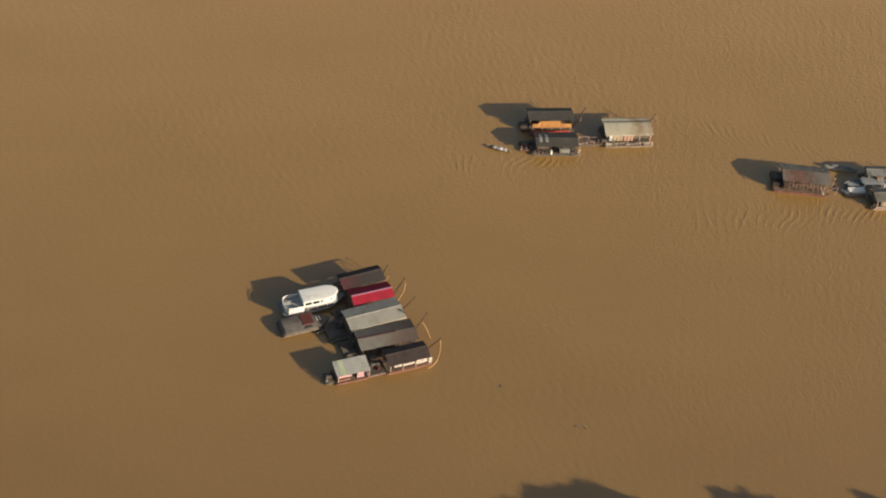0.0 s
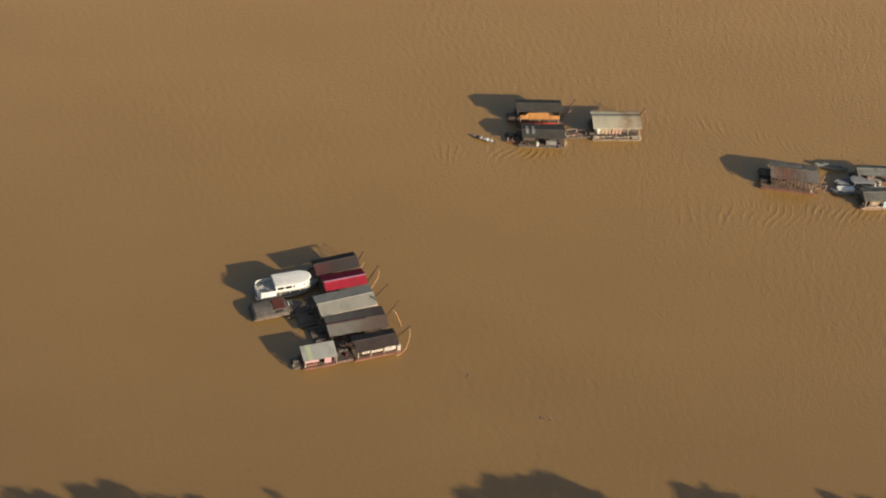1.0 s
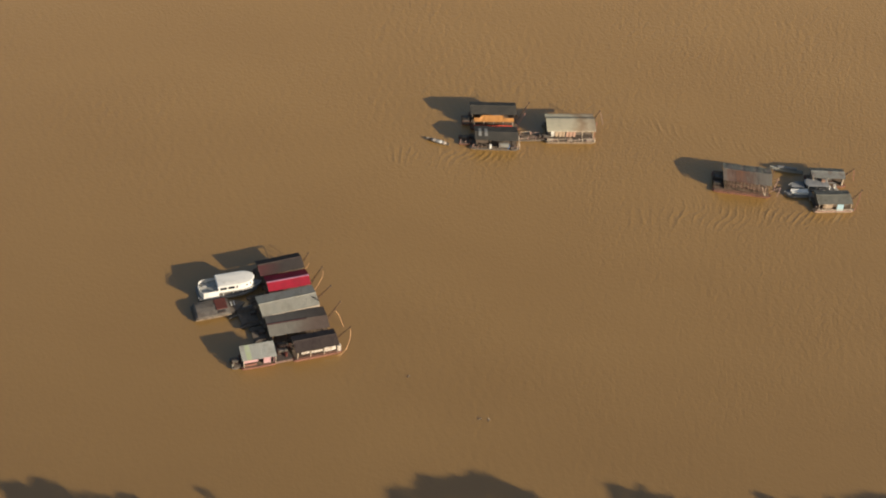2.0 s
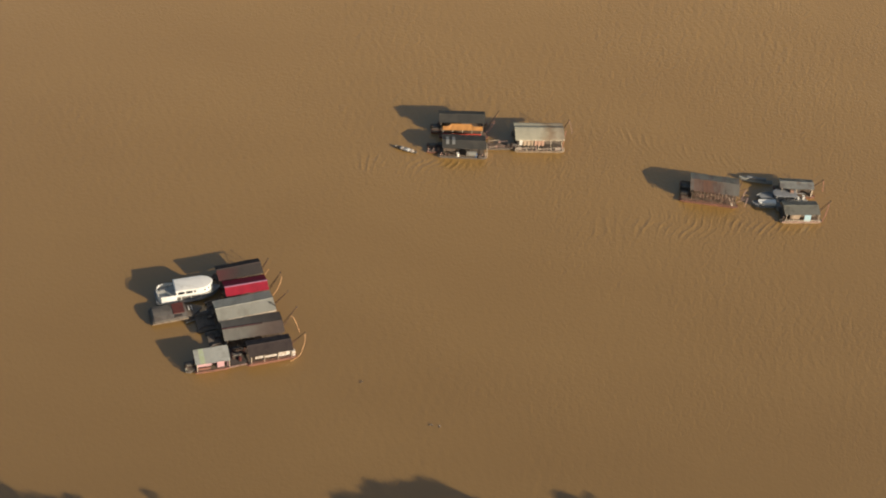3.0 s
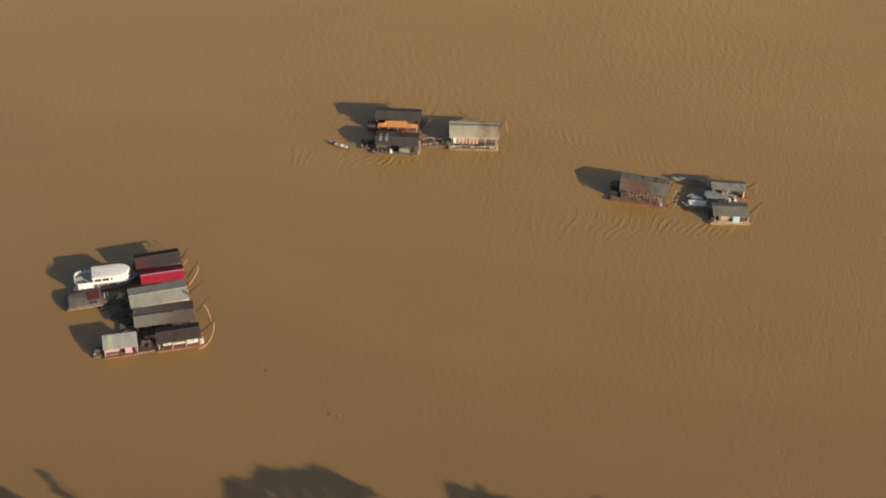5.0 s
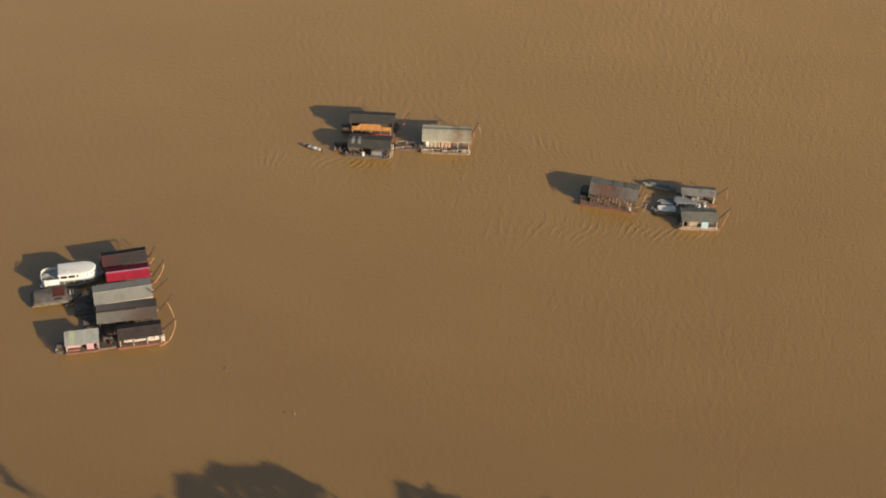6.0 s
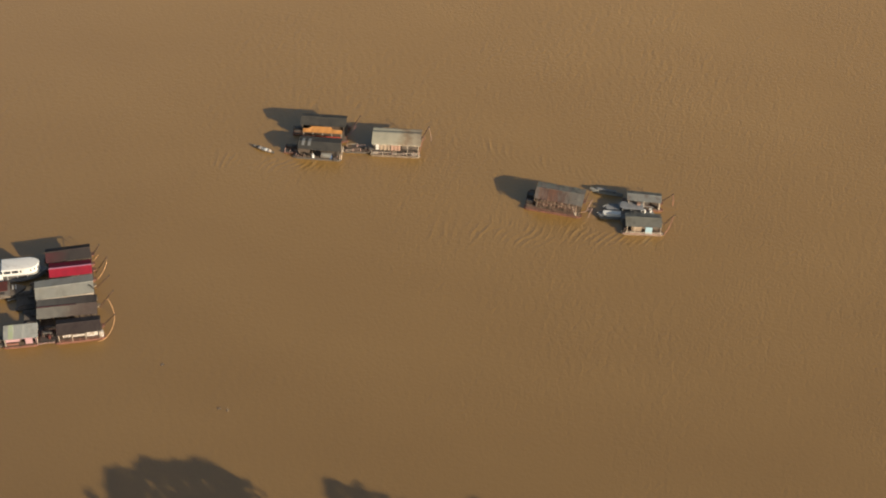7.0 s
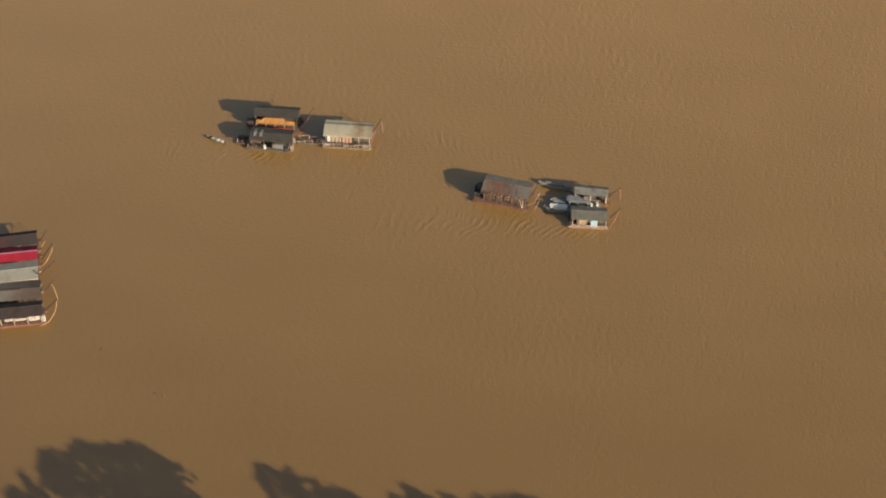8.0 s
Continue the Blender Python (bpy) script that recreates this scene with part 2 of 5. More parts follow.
    relief.inputs["Strength"].default_value, relief.inputs["Distance"].default_value = 1.0, 0.108
    link(waves.outputs[0], relief.inputs["Height"])
    link(relief.outputs[0], bsdf.inputs["Normal"])
    bsdf.inputs["Roughness"].default_value, bsdf.inputs["IOR"].default_value, bsdf.inputs["Specular IOR Level"].default_value = 0.36, 1.5, 1.0
    return m


def bank_material():
    m = worn("forest_floor", (0.07, 0.05, 0.03), (0.04, 0.05, 0.02), 0.5, 0.25, 0.95, grain=3.0, bump=0.6)
    return m


LEAF = worn("dark_leaves", (0.035, 0.06, 0.018), (0.05, 0.075, 0.02), 0.45, 0.5, 0.6, grain=5.0, spread=0.2)
BARK = worn("grey_bark", (0.16, 0.13, 0.10), (0.09, 0.075, 0.06), 0.5, 0.8, 0.9, grain=8.0)


# ---- mesh helpers ----
def mesh_of(name, bm, material):
    data = bpy.data.meshes.new(name)
    bm.normal_update()
    bm.to_mesh(data)
    bm.free()
    data.materials.append(material)
    return data


def part(name, bm, material, parent, label=""):
    ob = new(name, mesh_of(name, bm, material))
    ob.parent = parent
    return tagged(ob, label) if label else ob


def thing(name, x, y, z, heading, label, category, group=""):
    ob = new(name)
    ob.empty_display_size = 0.3
    ob.matrix_world = pose(x, y, z, 0, 0, heading)
    return tagged(ob, label, category, group)


def box(bm, x0, x1, y0, y1, z0, z1, bevel=0.0):
    made = bmesh.ops.create_cube(bm, size=1.0, matrix=Matrix.Translation(((x0 + x1) / 2, (y0 + y1) / 2, (z0 + z1) / 2)) @ Matrix.Diagonal((x1 - x0, y1 - y0, z1 - z0, 1)))
    if bevel:
        edges = {e for v in made["verts"] for e in v.link_edges}
        bmesh.ops.bevel(bm, geom=list(edges), offset=bevel, segments=1, affect="EDGES")
    return bm


def bar(bm, p, q, r, sides=6, r2=None):
    p, q = Vector(p), Vector(q)
    turn = (q - p).to_track_quat("Z", "Y").to_matrix().to_4x4()
    bmesh.ops.create_cone(bm, cap_ends=True, segments=sides, radius1=r, radius2=r if r2 is None else r2, depth=(q - p).length, matrix=Matrix.Translation((p + q) / 2) @ turn)
    return bm


def tube(bm, points, r, sides=6, steps=5):
    """A bent tube through the points (Catmull-Rom)."""
    pts = [Vector(p) for p in points]
    ends = [pts[0] * 2 - pts[1], *pts, pts[-1] * 2 - pts[-2]]
    line = []
    for i in range(1, len(ends) - 2):
        a, b, c, d = ends[i - 1 : i + 3]
        for k in range(steps):
            t = k / steps
            line.append(0.5 * (2 * b + (c - a) * t + (2 * a - 5 * b + 4 * c - d) * t * t + (3 * b - a - 3 * c + d) * t ** 3))
    line.append(pts[-1])
    rings = []
    for i, p in enumerate(line):
        way = (line[min(i + 1, len(line) - 1)] - line[max(i - 1, 0)]).normalized()
        side = way.cross(Vector((0.13, 0.31, 0.94))).normalized()
        up = side.cross(way)
        rings.append([bm.verts.new(p + (side * math.cos(2 * math.pi * k / sides) + up * math.sin(2 * math.pi * k / sides)) * r) for k in range(sides)])
    for a, b in zip(rings, rings[1:]):
        for k in range(sides):
            bm.faces.new((a[k], a[(k + 1) % sides], b[(k + 1) % sides], b[k]))
    bm.faces.new(rings[0][::-1])
    bm.faces.new(rings[-1])
    return bm


def loft(bm, rings, close=True):
    """Skins rows of points, all of one length."""
    rows = [[bm.verts.new(p) for p in ring] for ring in rings]
    for a, b in zip(rows, rows[1:]):
        for k in range(len(a) - (0 if close else 1)):
            bm.faces.new((a[k], a[(k + 1) % len(a)], b[(k + 1) % len(a)], b[k]))
    if close:
        bm.faces.new(rows[0][::-1])
        bm.faces.new(rows[-1])
    return bm


def B():
    return bmesh.new()


# ---- the river and its near bank ----
def spaced(bands, reach):
    """Coordinates set close in the given bands (start, end, step), thinning out to the horizon beyond them."""
    inner = [bands[0][0]]
    for start, end, step in bands:
        while inner[-1] + step < end + 1e-6:
            inner.append(inner[-1] + step)
    out, gap = [], bands[0][2]
    while inner[-1] + sum(out) < reach:
        gap *= 1.35
        out.append(gap)
    tail = inner[-1] + np.cumsum(out)
    head = inner[0] - np.cumsum(out)
    return np.array(sorted([*head, *inner, *tail]))


def crests(phase, sharp):
    """A train of narrow crests between broad troughs, about zero in the mean."""
    return np.exp(sharp * (np.sin(phase) - 1)) - 0.32


def broken(x, y, seed):
    """A slow unevenness that breaks the crests into lengths."""
    a = np.sin(0.47 * x + 0.35 * y + seed) * np.sin(0.29 * x - 0.61 * y + 2.1 * seed)
    b = np.sin(0.93 * x + 1.6 * np.sin(0.37 * y + seed)) * np.sin(0.71 * y - 0.3 * x + seed)
    return np.clip(0.72 + 0.5 * a + 0.35 * b, 0.1, 1.3)


def train(x, y, start, end, half, lean, curl, step, amp, sharp=3.2, seed=0.0):
    """Waves that the stream draws from a hull, in a band from start to end that is half[0], then half[1] to each side.
    lean: how far a crest lies downstream for each metre of -y from the band's axis; curl: how fast that grows; step:
    crest spacing along x, at start and end."""
    (x0, y0), (x1, y1) = start, end
    s = (x0 - x) / (x0 - x1)
    t = np.clip(s, 0, 1)
    v = (y0 + (y1 - y0) * t) - y
    width = half[0] + (half[1] - half[0]) * t
    body = np.exp(-((v / width) ** 4)) * np.clip(s / 0.06, 0, 1) * np.clip((1.08 - s) / 0.35, 0, 1) * (1 - 0.35 * t)
    bend = lean * (1 - 0.7 * t ** 3) * v + curl * np.clip(v, 0, None) ** 2
    wander = 0.35 * np.sin(0.31 * x + 0.5 * y + seed) + 0.25 * np.sin(0.83 * y + 0.2 * x + 2 * seed)
    spread = step[0] + (step[1] - step[0]) * t
    phase = 2 * math.pi * (x + bend + wander - x0) / spread
    return amp * body * crests(phase, sharp) * broken(x, y, seed)


def lone_crest(x, y, a, b, bow, height, width=0.36):
    """One long steep crest from a to b, bowed sideways."""
    (ax, ay), (bx, by) = a, b
    long = math.hypot(bx - ax, by - ay)
    ux, uy = (bx - ax) / long, (by - ay) / long
    s = ((x - ax) * ux + (y - ay) * uy) / long
    off = -(x - ax) * uy + (y - ay) * ux - bow * (1 - (2 * s - 1) ** 2) - 0.12 * np.sin(9 * s)
    return height * (np.exp(-((off / width) ** 2)) - 0.35 * np.exp(-((off / (2.4 * width)) ** 2))) * np.clip(s / 0.25, 0, 1) * np.clip((1 - s) / 0.3, 0, 1)


def build_water():
    xs = spaced([(-112, -16, 0.45), (-16, 98, 0.2), (98, 160, 0.45)], 4200)
    ys = spaced([(-116, -32, 0.45), (-32, 14, 0.2), (14, 92, 0.5)], 4200)
    x, y = np.meshgrid(xs, ys)
    rng = np.random.default_rng(5)
    z = np.zeros_like(x)
    for length, amp in ((4.0, 0.002), (3.0, 0.0038), (2.4, 0.0044), (2.0, 0.0044), (1.7, 0.0044)):
        for _ in range(3):
            way = radians(rng.uniform(-50, 40))
            tide = rng.uniform(0, 6.3)
            k = 2 * math.pi / length
            z += amp * np.sin(k * (x * math.cos(way) + y * math.sin(way)) + tide + 1.5 * np.sin(0.05 * x + 0.07 * y + tide) + 1.1 * np.sin(0.16 * y - 0.05 * x + tide))
    z *= 0.6 + 0.4 * np.sin(0.043 * x + 0.9) * np.sin(0.061 * y + 0.02 * x)
    z *= np.clip(0.30 + 0.75 * (y + 110) / 140, 0.3, 1.1)
    # waves off the three small rafts and the launches
    z += train(x, y, (97.0, -19.3), (52.0, -23.0), (1.3, 4.8), 0.6, 0.045, (1.55, 1.85), 0.096, 3.6, 1.0)
    z += train(x, y, (58.0, -21.5), (40.0, -24.0), (4.5, 4.0), 0.25, 0.01, (2.0, 2.4), 0.040, 3.0, 2.3)
    z += train(x, y, (64.0, -18.2), (56.0, -17.6), (1.5, 1.5), 0.1, 0.0, (1.15, 1.15), 0.065, 2.6, 4.0)
    z += train(x, y, (84.0, -1.0), (42.0, 10.0), (1.4, 4.6), -0.38, -0.01, (1.4, 1.7), 0.072, 3.0, 5.2)
    # waves off the pair of black-roofed rafts and the canvas-roofed one
    z += train(x, y, (23.5, -3.6), (-1.0, -7.2), (1.0, 3.2), 0.70, 0.01, (1.45, 1.9), 0.096, 3.2, 3.1)
    z += train(x, y, (41.0, -1.0), (24.0, -4.2), (0.9, 2.6), 0.6, 0.02, (1.5, 1.9), 0.048, 3.0, 6.4)
    z += lone_crest(x, y, (58.2, -17.5), (52.8, -28.2), 0.35, 0.046)
    z += lone_crest(x, y, (46.8, -19.5), (47.9, -27.0), 0.4, 0.048)
    z += lone_crest(x, y, (76.4, 5.0), (78.6, -1.0), 0.3, 0.05)
    z += lone_crest(x, y, (53.0, 11.5), (55.9, 3.2), 0.4, 0.045)
    fan = (x + 5.6) / (1.0 + 0.10 * np.clip(y + 9.0, 0, 12))
    near = np.exp(-(((x + 5.6) / 4.6) ** 4 + ((y + 6.2) / 2.6) ** 4))
    z += 0.095 * near * crests(2 * math.pi * fan / 1.25 + 0.5 * np.sin(0.5 * y), 2.8) * broken(x, y, 7.7)
    fade = np.clip((170 - np.abs(x - 23)) / 20, 0, 1) * np.clip((130 - np.abs(y + 12)) / 20, 0, 1)
    z *= fade
    rows, cols = x.shape
    spots = np.arange(rows * cols).reshape(rows, cols)
    faces = np.stack([spots[:-1, :-1], spots[:-1, 1:], spots[1:, 1:], spots[1:, :-1]], -1).reshape(-1, 4)
    data = bpy.data.meshes.new("water")
    data.from_pydata(np.stack([x, y, z], -1).reshape(-1, 3).tolist(), [], faces.tolist())
    data.polygons.foreach_set("use_smooth", np.ones(len(faces), bool))
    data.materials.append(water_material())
    return tagged(new("water", data), "wide silt-brown river with wind ripples and wakes", "river", kind="structure")


build_water()
BANK_Y = -131.0


def build_bank():
    xs, ys = np.linspace(-400, 600, 126), np.array([0, -2, -4, -7, -11, -16, -24, -34, -50, -80, -140, -300, -700, -1500.0])
    x, y = np.meshgrid(xs, ys)
    edge = 2.0 * np.sin(x * 0.05) + 1.2 * np.sin(x * 0.13 + 1)
    z = -0.6 + 2.6 * (1 - np.exp(y / 9.0)) + 0.25 * np.sin(x * 0.21) * np.sin(y * 0.3)
    y = y + BANK_Y + edge
    rows, cols = x.shape
    spots = np.arange(rows * cols).reshape(rows, cols)
    faces = np.stack([spots[:-1, :-1], spots[1:, :-1], spots[1:, 1:], spots[:-1, 1:]], -1).reshape(-1, 4)
    data = bpy.data.meshes.new("ground")
    data.from_pydata(np.stack([x, y, z], -1).reshape(-1, 3).tolist(), [], faces.tolist())
    data.materials.append(bank_material())
    return tagged(new("ground", data), "low dark earth river bank under tall trees", "river bank", kind="structure")


build_bank()
ACROSS = Vector((-TO_SUN.y, TO_SUN.x, 0)).normalized()      # level, square to the sunlight
ALONG = Vector((TO_SUN.x, TO_SUN.y, 0)).normalized()


def tree(x, y, height, tiers, label, seed, leaf=0.44):
    """A bank tree: tapered trunk, limbs, twigs, and a crown of many small leaf sprays with gaps between them.
    tiers: for each storey of the crown its upper outline, as offsets across the sunlight and heights, and how far it hangs down."""
    rnd = random.Random(seed)
    root = thing("tree", x, y, 0.9, 0, label, "tree", "trees on the near bank")
    lift = math.tan(SUN_ELEV)
    first, last = min(p[0][0] for p, d in tiers), max(p[-1][0] for p, d in tiers)
    sprays = []
    for profile, depth in tiers:
        low, high = profile[0][0], profile[-1][0]
        for _ in range(int((high - low) * depth * 9.0)):
            a, down = rnd.uniform(low, high), rnd.random() ** 1.1 * depth
            ragged = 0.34 * noise.noise(Vector((a * 1.1, seed * 2.3, 0.0))) + 0.22 * noise.noise(Vector((a * 2.9, seed * 1.3, 5.0)))
            h = float(np.interp(a, [p[0] for p in profile], [p[1] for p in profile])) - 0.25 + ragged - down
            gap = noise.noise(Vector((a * 0.95 + seed, h * 1.7, seed * 1.7))) + 0.45 * noise.noise(Vector((a * 2.3 + seed, h * 3.6, seed * 0.7)))
            if down > 0.3 and gap > 0.26 + 0.35 * min(1.0, abs(down - 2.0) / 4.0) and rnd.random() < 0.95:
                continue
            along = rnd.uniform(-1, 1) * min(3.5, (last - first) * 0.3)
            sprays.append(ACROSS * (a + rnd.gauss(0, 0.12)) + ALONG * along + Vector((0, 0, h + rnd.gauss(0, 0.06) + along * lift)))
    bm = B()
    fork = height * 0.5
    girth = min(0.36, 0.09 + 0.03 * (last - first))
    sway = Vector((rnd.uniform(-0.6, 0.6), rnd.uniform(-0.6, 0.6), 0))
    tube(bm, [(0, 0, -0.6), Vector((0, 0, fork * 0.5)) + sway * 0.5, Vector((0, 0, fork)) + sway], girth, 8, 4)
    bar(bm, (0, 0, -0.6), (0, 0, 1.6), 2.1 * girth, 8, girth)
    for k in range(max(5, int((last - first) * 0.9))):
        end = sprays[(k * 37) % len(sprays)]
        start = Vector((0, 0, fork * rnd.uniform(0.75, 1.0))) + sway
        tube(bm, [start, start.lerp(end, 0.5) + Vector((rnd.uniform(-0.5, 0.5), rnd.uniform(-0.5, 0.5), -0.8)), end], girth / 3, 6, 4)
        for q in range(5):
            twig = sprays[(k * 61 + q * 17) % len(sprays)]
            if (twig - end).length < 5:
                bar(bm, start.lerp(end, rnd.uniform(0.7, 1)), twig, 0.05, 4, 0.02)
    part("trunk", bm, BARK, root)
    verts, faces = [], []
    for c in sprays:
        for _ in range(8):
            p = c + Vector((rnd.gauss(0, 0.3), rnd.gauss(0, 0.3), rnd.gauss(0, 0.13)))
            a = Vector((rnd.gauss(0, 1), rnd.gauss(0, 1), rnd.gauss(0, 0.4))).normalized() * leaf * rnd.uniform(0.6, 1.2)
            b = a.cross(Vector((rnd.gauss(0, 1), rnd.gauss(0, 1), rnd.gauss(0, 1)))).normalized() * leaf * 0.42
            i = len(verts)
            verts += [p - a, p - a * 0.2 + b, p + a, p - a * 0.2 - b]
            faces.append((i, i + 1, i + 2, i + 3))
    data = bpy.data.meshes.new("crown")
    data.from_pydata([tuple(v) for v in verts], [], faces)
    data.materials.append(LEAF)
    crown = new("crown", data)
    crown.parent = root
    return root


# ---- parts of the dredging rafts ----
def pontoon(parent, x0, x1, y, width, material, top=0.42):
    rings = []
    for x, low, narrow in ((x0, 0.20, 0.75), (x0 + 0.7, -0.32, 1), (x1 - 1.1, -0.32, 1), (x1, 0.22, 0.6)):
        w = width / 2 * narrow
        rings.append([(x, y - w, top), (x, y + w, top), (x, y + w * 0.9, low), (x, y - w * 0.9, low)])
    return part("pontoon", loft(B(), rings), material, parent)


def deck(parent, x0, x1, y0, y1, z=0.5, material=None):
    """Joists with a floor of loose boards on them."""
    rnd = random.Random(int(abs(x0 * 100 + y1 * 37)))
    bm = B()
    for s in (0.1, 0.5, 0.9):
        y = y0 + (y1 - y0) * s
        box(bm, x0, x1, y - 0.05, y + 0.05, z - 0.2, z - 0.075)
    floor = part("deck", bm, material or WOOD, parent)
    count = max(3, round((x1 - x0) / 0.42))
    pitch = (x1 - x0) / count
    plank = mesh_of("plank", box(B(), -pitch / 2 + 0.012, pitch / 2 - 0.012, y0, y1, -0.07, 0.0), material or WOOD)
    for k in range(count):
        ob = new("plank", plank)
        ob.parent = floor
        ob.location = (x0 + (k + 0.5) * pitch, rnd.uniform(-0.06, 0.06), z + rnd.uniform(-0.012, 0.012))
    return floor


def sheet_mesh(width, run, drop, material, waves=4):
    """A corrugated sheet from its upper edge at the origin down to (run, -drop)."""
    bm = B()
    steps = waves * 3
    rows = []
    for v in (0.0, 1.0):
        rows.append([bm.verts.new((-width / 2 + width * k / steps, run * v, -drop * v + 0.028 * math.sin(2 * math.pi * waves * k / steps))) for k in range(steps + 1)])
    for k in range(steps):
        bm.faces.new((rows[0][k], rows[0][k + 1], rows[1][k + 1], rows[1][k]) if run < 0 else (rows[0][k + 1], rows[0][k], rows[1][k], rows[1][k + 1]))
    data = mesh_of("roof_sheet", bm, material)
    return data


def slope(roof, x0, x1, y0, z0, y1, z1, pick, rnd, loose=1.0):
    """Roof sheets side by side from the ridge (y0, z0) down to the eave (y1, z1)."""
    count = max(2, round((x1 - x0) / 0.95))
    width = (x1 - x0) / count
    cache = {}
    for k in range(count):
        m = pick(k / (count - 1), k)
        if m.name not in cache:
            cache[m.name] = sheet_mesh(width * 1.05, y1 - y0, z0 - z1, m)
        ob = new("roof_sheet", cache[m.name])
        ob.parent = roof
        ob.matrix_basis = pose(x0 + (k + 0.5) * width, y0, z0 + 0.008 * (k % 2) + rnd.uniform(0, 0.012) * loose, rnd.uniform(-0.5, 0.5) * loose, rnd.uniform(-0.5, 0.5) * loose, rnd.uniform(-0.5, 0.5) * loose)
        long = rnd.uniform(0.985, 1.03)
        ob.scale = (1, long, long)


def gable_roof(parent, L, W, eave, ridge, ridge_y, front, back, cap, rnd, loose=0.6, short=0.0, cap_end=1.0):
    """Rafters, purlins and ridge board as one part; the sheets and the cap sit on it."""
    bm = B()
    x0, x1, yf, yb = -L / 2, L / 2, -W / 2, W / 2
    for k in range(round(L / 1.5) + 1):
        x = x0 + 0.15 + (L - 0.3) * k / round(L / 1.5)
        bar(bm, (x, ridge_y, ridge - 0.09), (x, yf + 0.05, eave - 0.09), 0.05, 4)
        bar(bm, (x, ridge_y, ridge - 0.09), (x, yb - 0.05, eave - 0.09), 0.05, 4)
        bar(bm, (x, yf + 0.15, eave - 0.14), (x, yb - 0.15, eave - 0.14), 0.05, 4)
    for y, z in ((ridge_y, ridge - 0.1), (yf + 0.2, eave - 0.1), (yb - 0.2, eave - 0.1), ((ridge_y + yf) / 2, (ridge + eave) / 2 - 0.1)):
        bar(bm, (x0 + 0.05, y, z), (x1 - 0.05, y, z), 0.06, 4)
    roof = part("roof", bm, WOOD, parent)
    share = 1 - short / (ridge_y - yf)
    slope(roof, x0, x1, ridge_y, ridge, ridge_y + (yf - ridge_y) * share, ridge + (eave - ridge) * share, front, rnd, loose)
    slope(roof, x0, x1, ridge_y, ridge, yb, eave, back, rnd, loose)
    if cap:
        sag = rnd.uniform(-0.02, 0.02)
        bm = loft(B(), [[(x, ridge_y - 0.24, ridge - 0.03 + dz), (x, ridge_y, ridge + 0.075 + dz), (x, ridge_y + 0.24, ridge - 0.03 + dz), (x, ridge_y, ridge + 0.045 + dz)] for x, dz in ((x0 - 0.03, 0), (x0 + L * cap_end / 2, sag), (x0 + L * cap_end + 0.03, 0))])
        part("ridge_cap", bm, cap, roof)
    return roof


def canvas_roof(parent, L, W, eave, ridge, material, ridge_y):
    """Canvas drawn over bowed ribs: an arch in front, a hollow behind the ridge and a flat strip to the back, slack between the ribs."""
    ribs, across, fine = 6, 20, 24

    def height(y):
        if y <= ridge_y:
            return eave + (ridge - eave) * (1 - ((ridge_y - y) / (W / 2 + ridge_y)) ** 1.35)
        behind = (y - ridge_y) / (W / 2 - ridge_y)
        return float(np.interp(behind, (0.0, 0.10, 0.32, 0.45, 0.85, 1.0), (ridge, ridge - 0.08, ridge - 0.52, ridge - 0.58, ridge - 0.52, eave + 0.1)))

    bm = B()
    for k in range(ribs + 1):
        x = -L / 2 + 0.08 + (L - 0.16) * k / ribs
        line = [-W / 2 + W * j / across for j in range(across + 1)]
        for y0, y1 in zip(line, line[1:]):
            bar(bm, (x, y0, height(y0) - 0.09), (x, y1, height(y1) - 0.09), 0.05, 5)
    for y in (-W / 2 + 0.06, ridge_y, W / 2 - 0.06):
        bar(bm, (-L / 2 + 0.05, y, height(y) - 0.13), (L / 2 - 0.05, y, height(y) - 0.13), 0.06, 5)
    roof = part("roof", bm, PALE_WOOD, parent, "bowed pale timber ribs")
    bm = B()
    top, low = [], []
    for k in range(fine + 1):
        x = -L / 2 + L * k / fine
        sag = abs(math.sin(math.pi * ribs * k / fine))
        row = []
        for j in range(across + 1):
            y = -W / 2 + W * j / across
            edge = abs(2 * y / W) ** 6
            row.append(Vector((x + 0.05 * math.sin(3.1 * j + k) * edge, y * (1 + 0.02 * edge * math.sin(1.7 * k)), height(y) - 0.035 * sag * (1 - edge) - 0.10 * edge * (1.0 - 0.6 * sag))))
        top.append([bm.verts.new(p) for p in row])
        low.append([bm.verts.new(p - Vector((0, 0, 0.025))) for p in row])
    for a in range(fine):
        for j in range(across):
            bm.faces.new((top[a][j], top[a + 1][j], top[a + 1][j + 1], top[a][j + 1]))
            bm.faces.new((low[a][j + 1], low[a + 1][j + 1], low[a + 1][j], low[a][j]))
    for a in range(fine):
        for j in (0, across):
            bm.faces.new((top[a][j], low[a][j], low[a + 1][j], top[a + 1][j]))
    for f in bm.faces:
        f.smooth = True
    part("canvas", bm, material, roof, "sagging pale canvas with a brown stain")
    return roof


def gable_wall(parent, x, y0, y1, eave, ridge_y, ridge, material):
    """A boarded end wall that closes the gable."""
    bm = loft(B(), [[(a, y0, 0.5), (a, y1, 0.5), (a, y1, eave), (a, ridge_y, ridge), (a, y0, eave)] for a in (x, x + 0.08)])
    bmesh.ops.recalc_face_normals(bm, faces=bm.faces)
    return part("end_wall", bm, material, parent)


def posts(parent, xs, ys, z0, z1, material, r=0.07):
    for x in xs:
        for y, top in zip(ys, z1):
            part("post", bar(B(), (x, y, z0), (x, y, top), r, 6), material, parent)


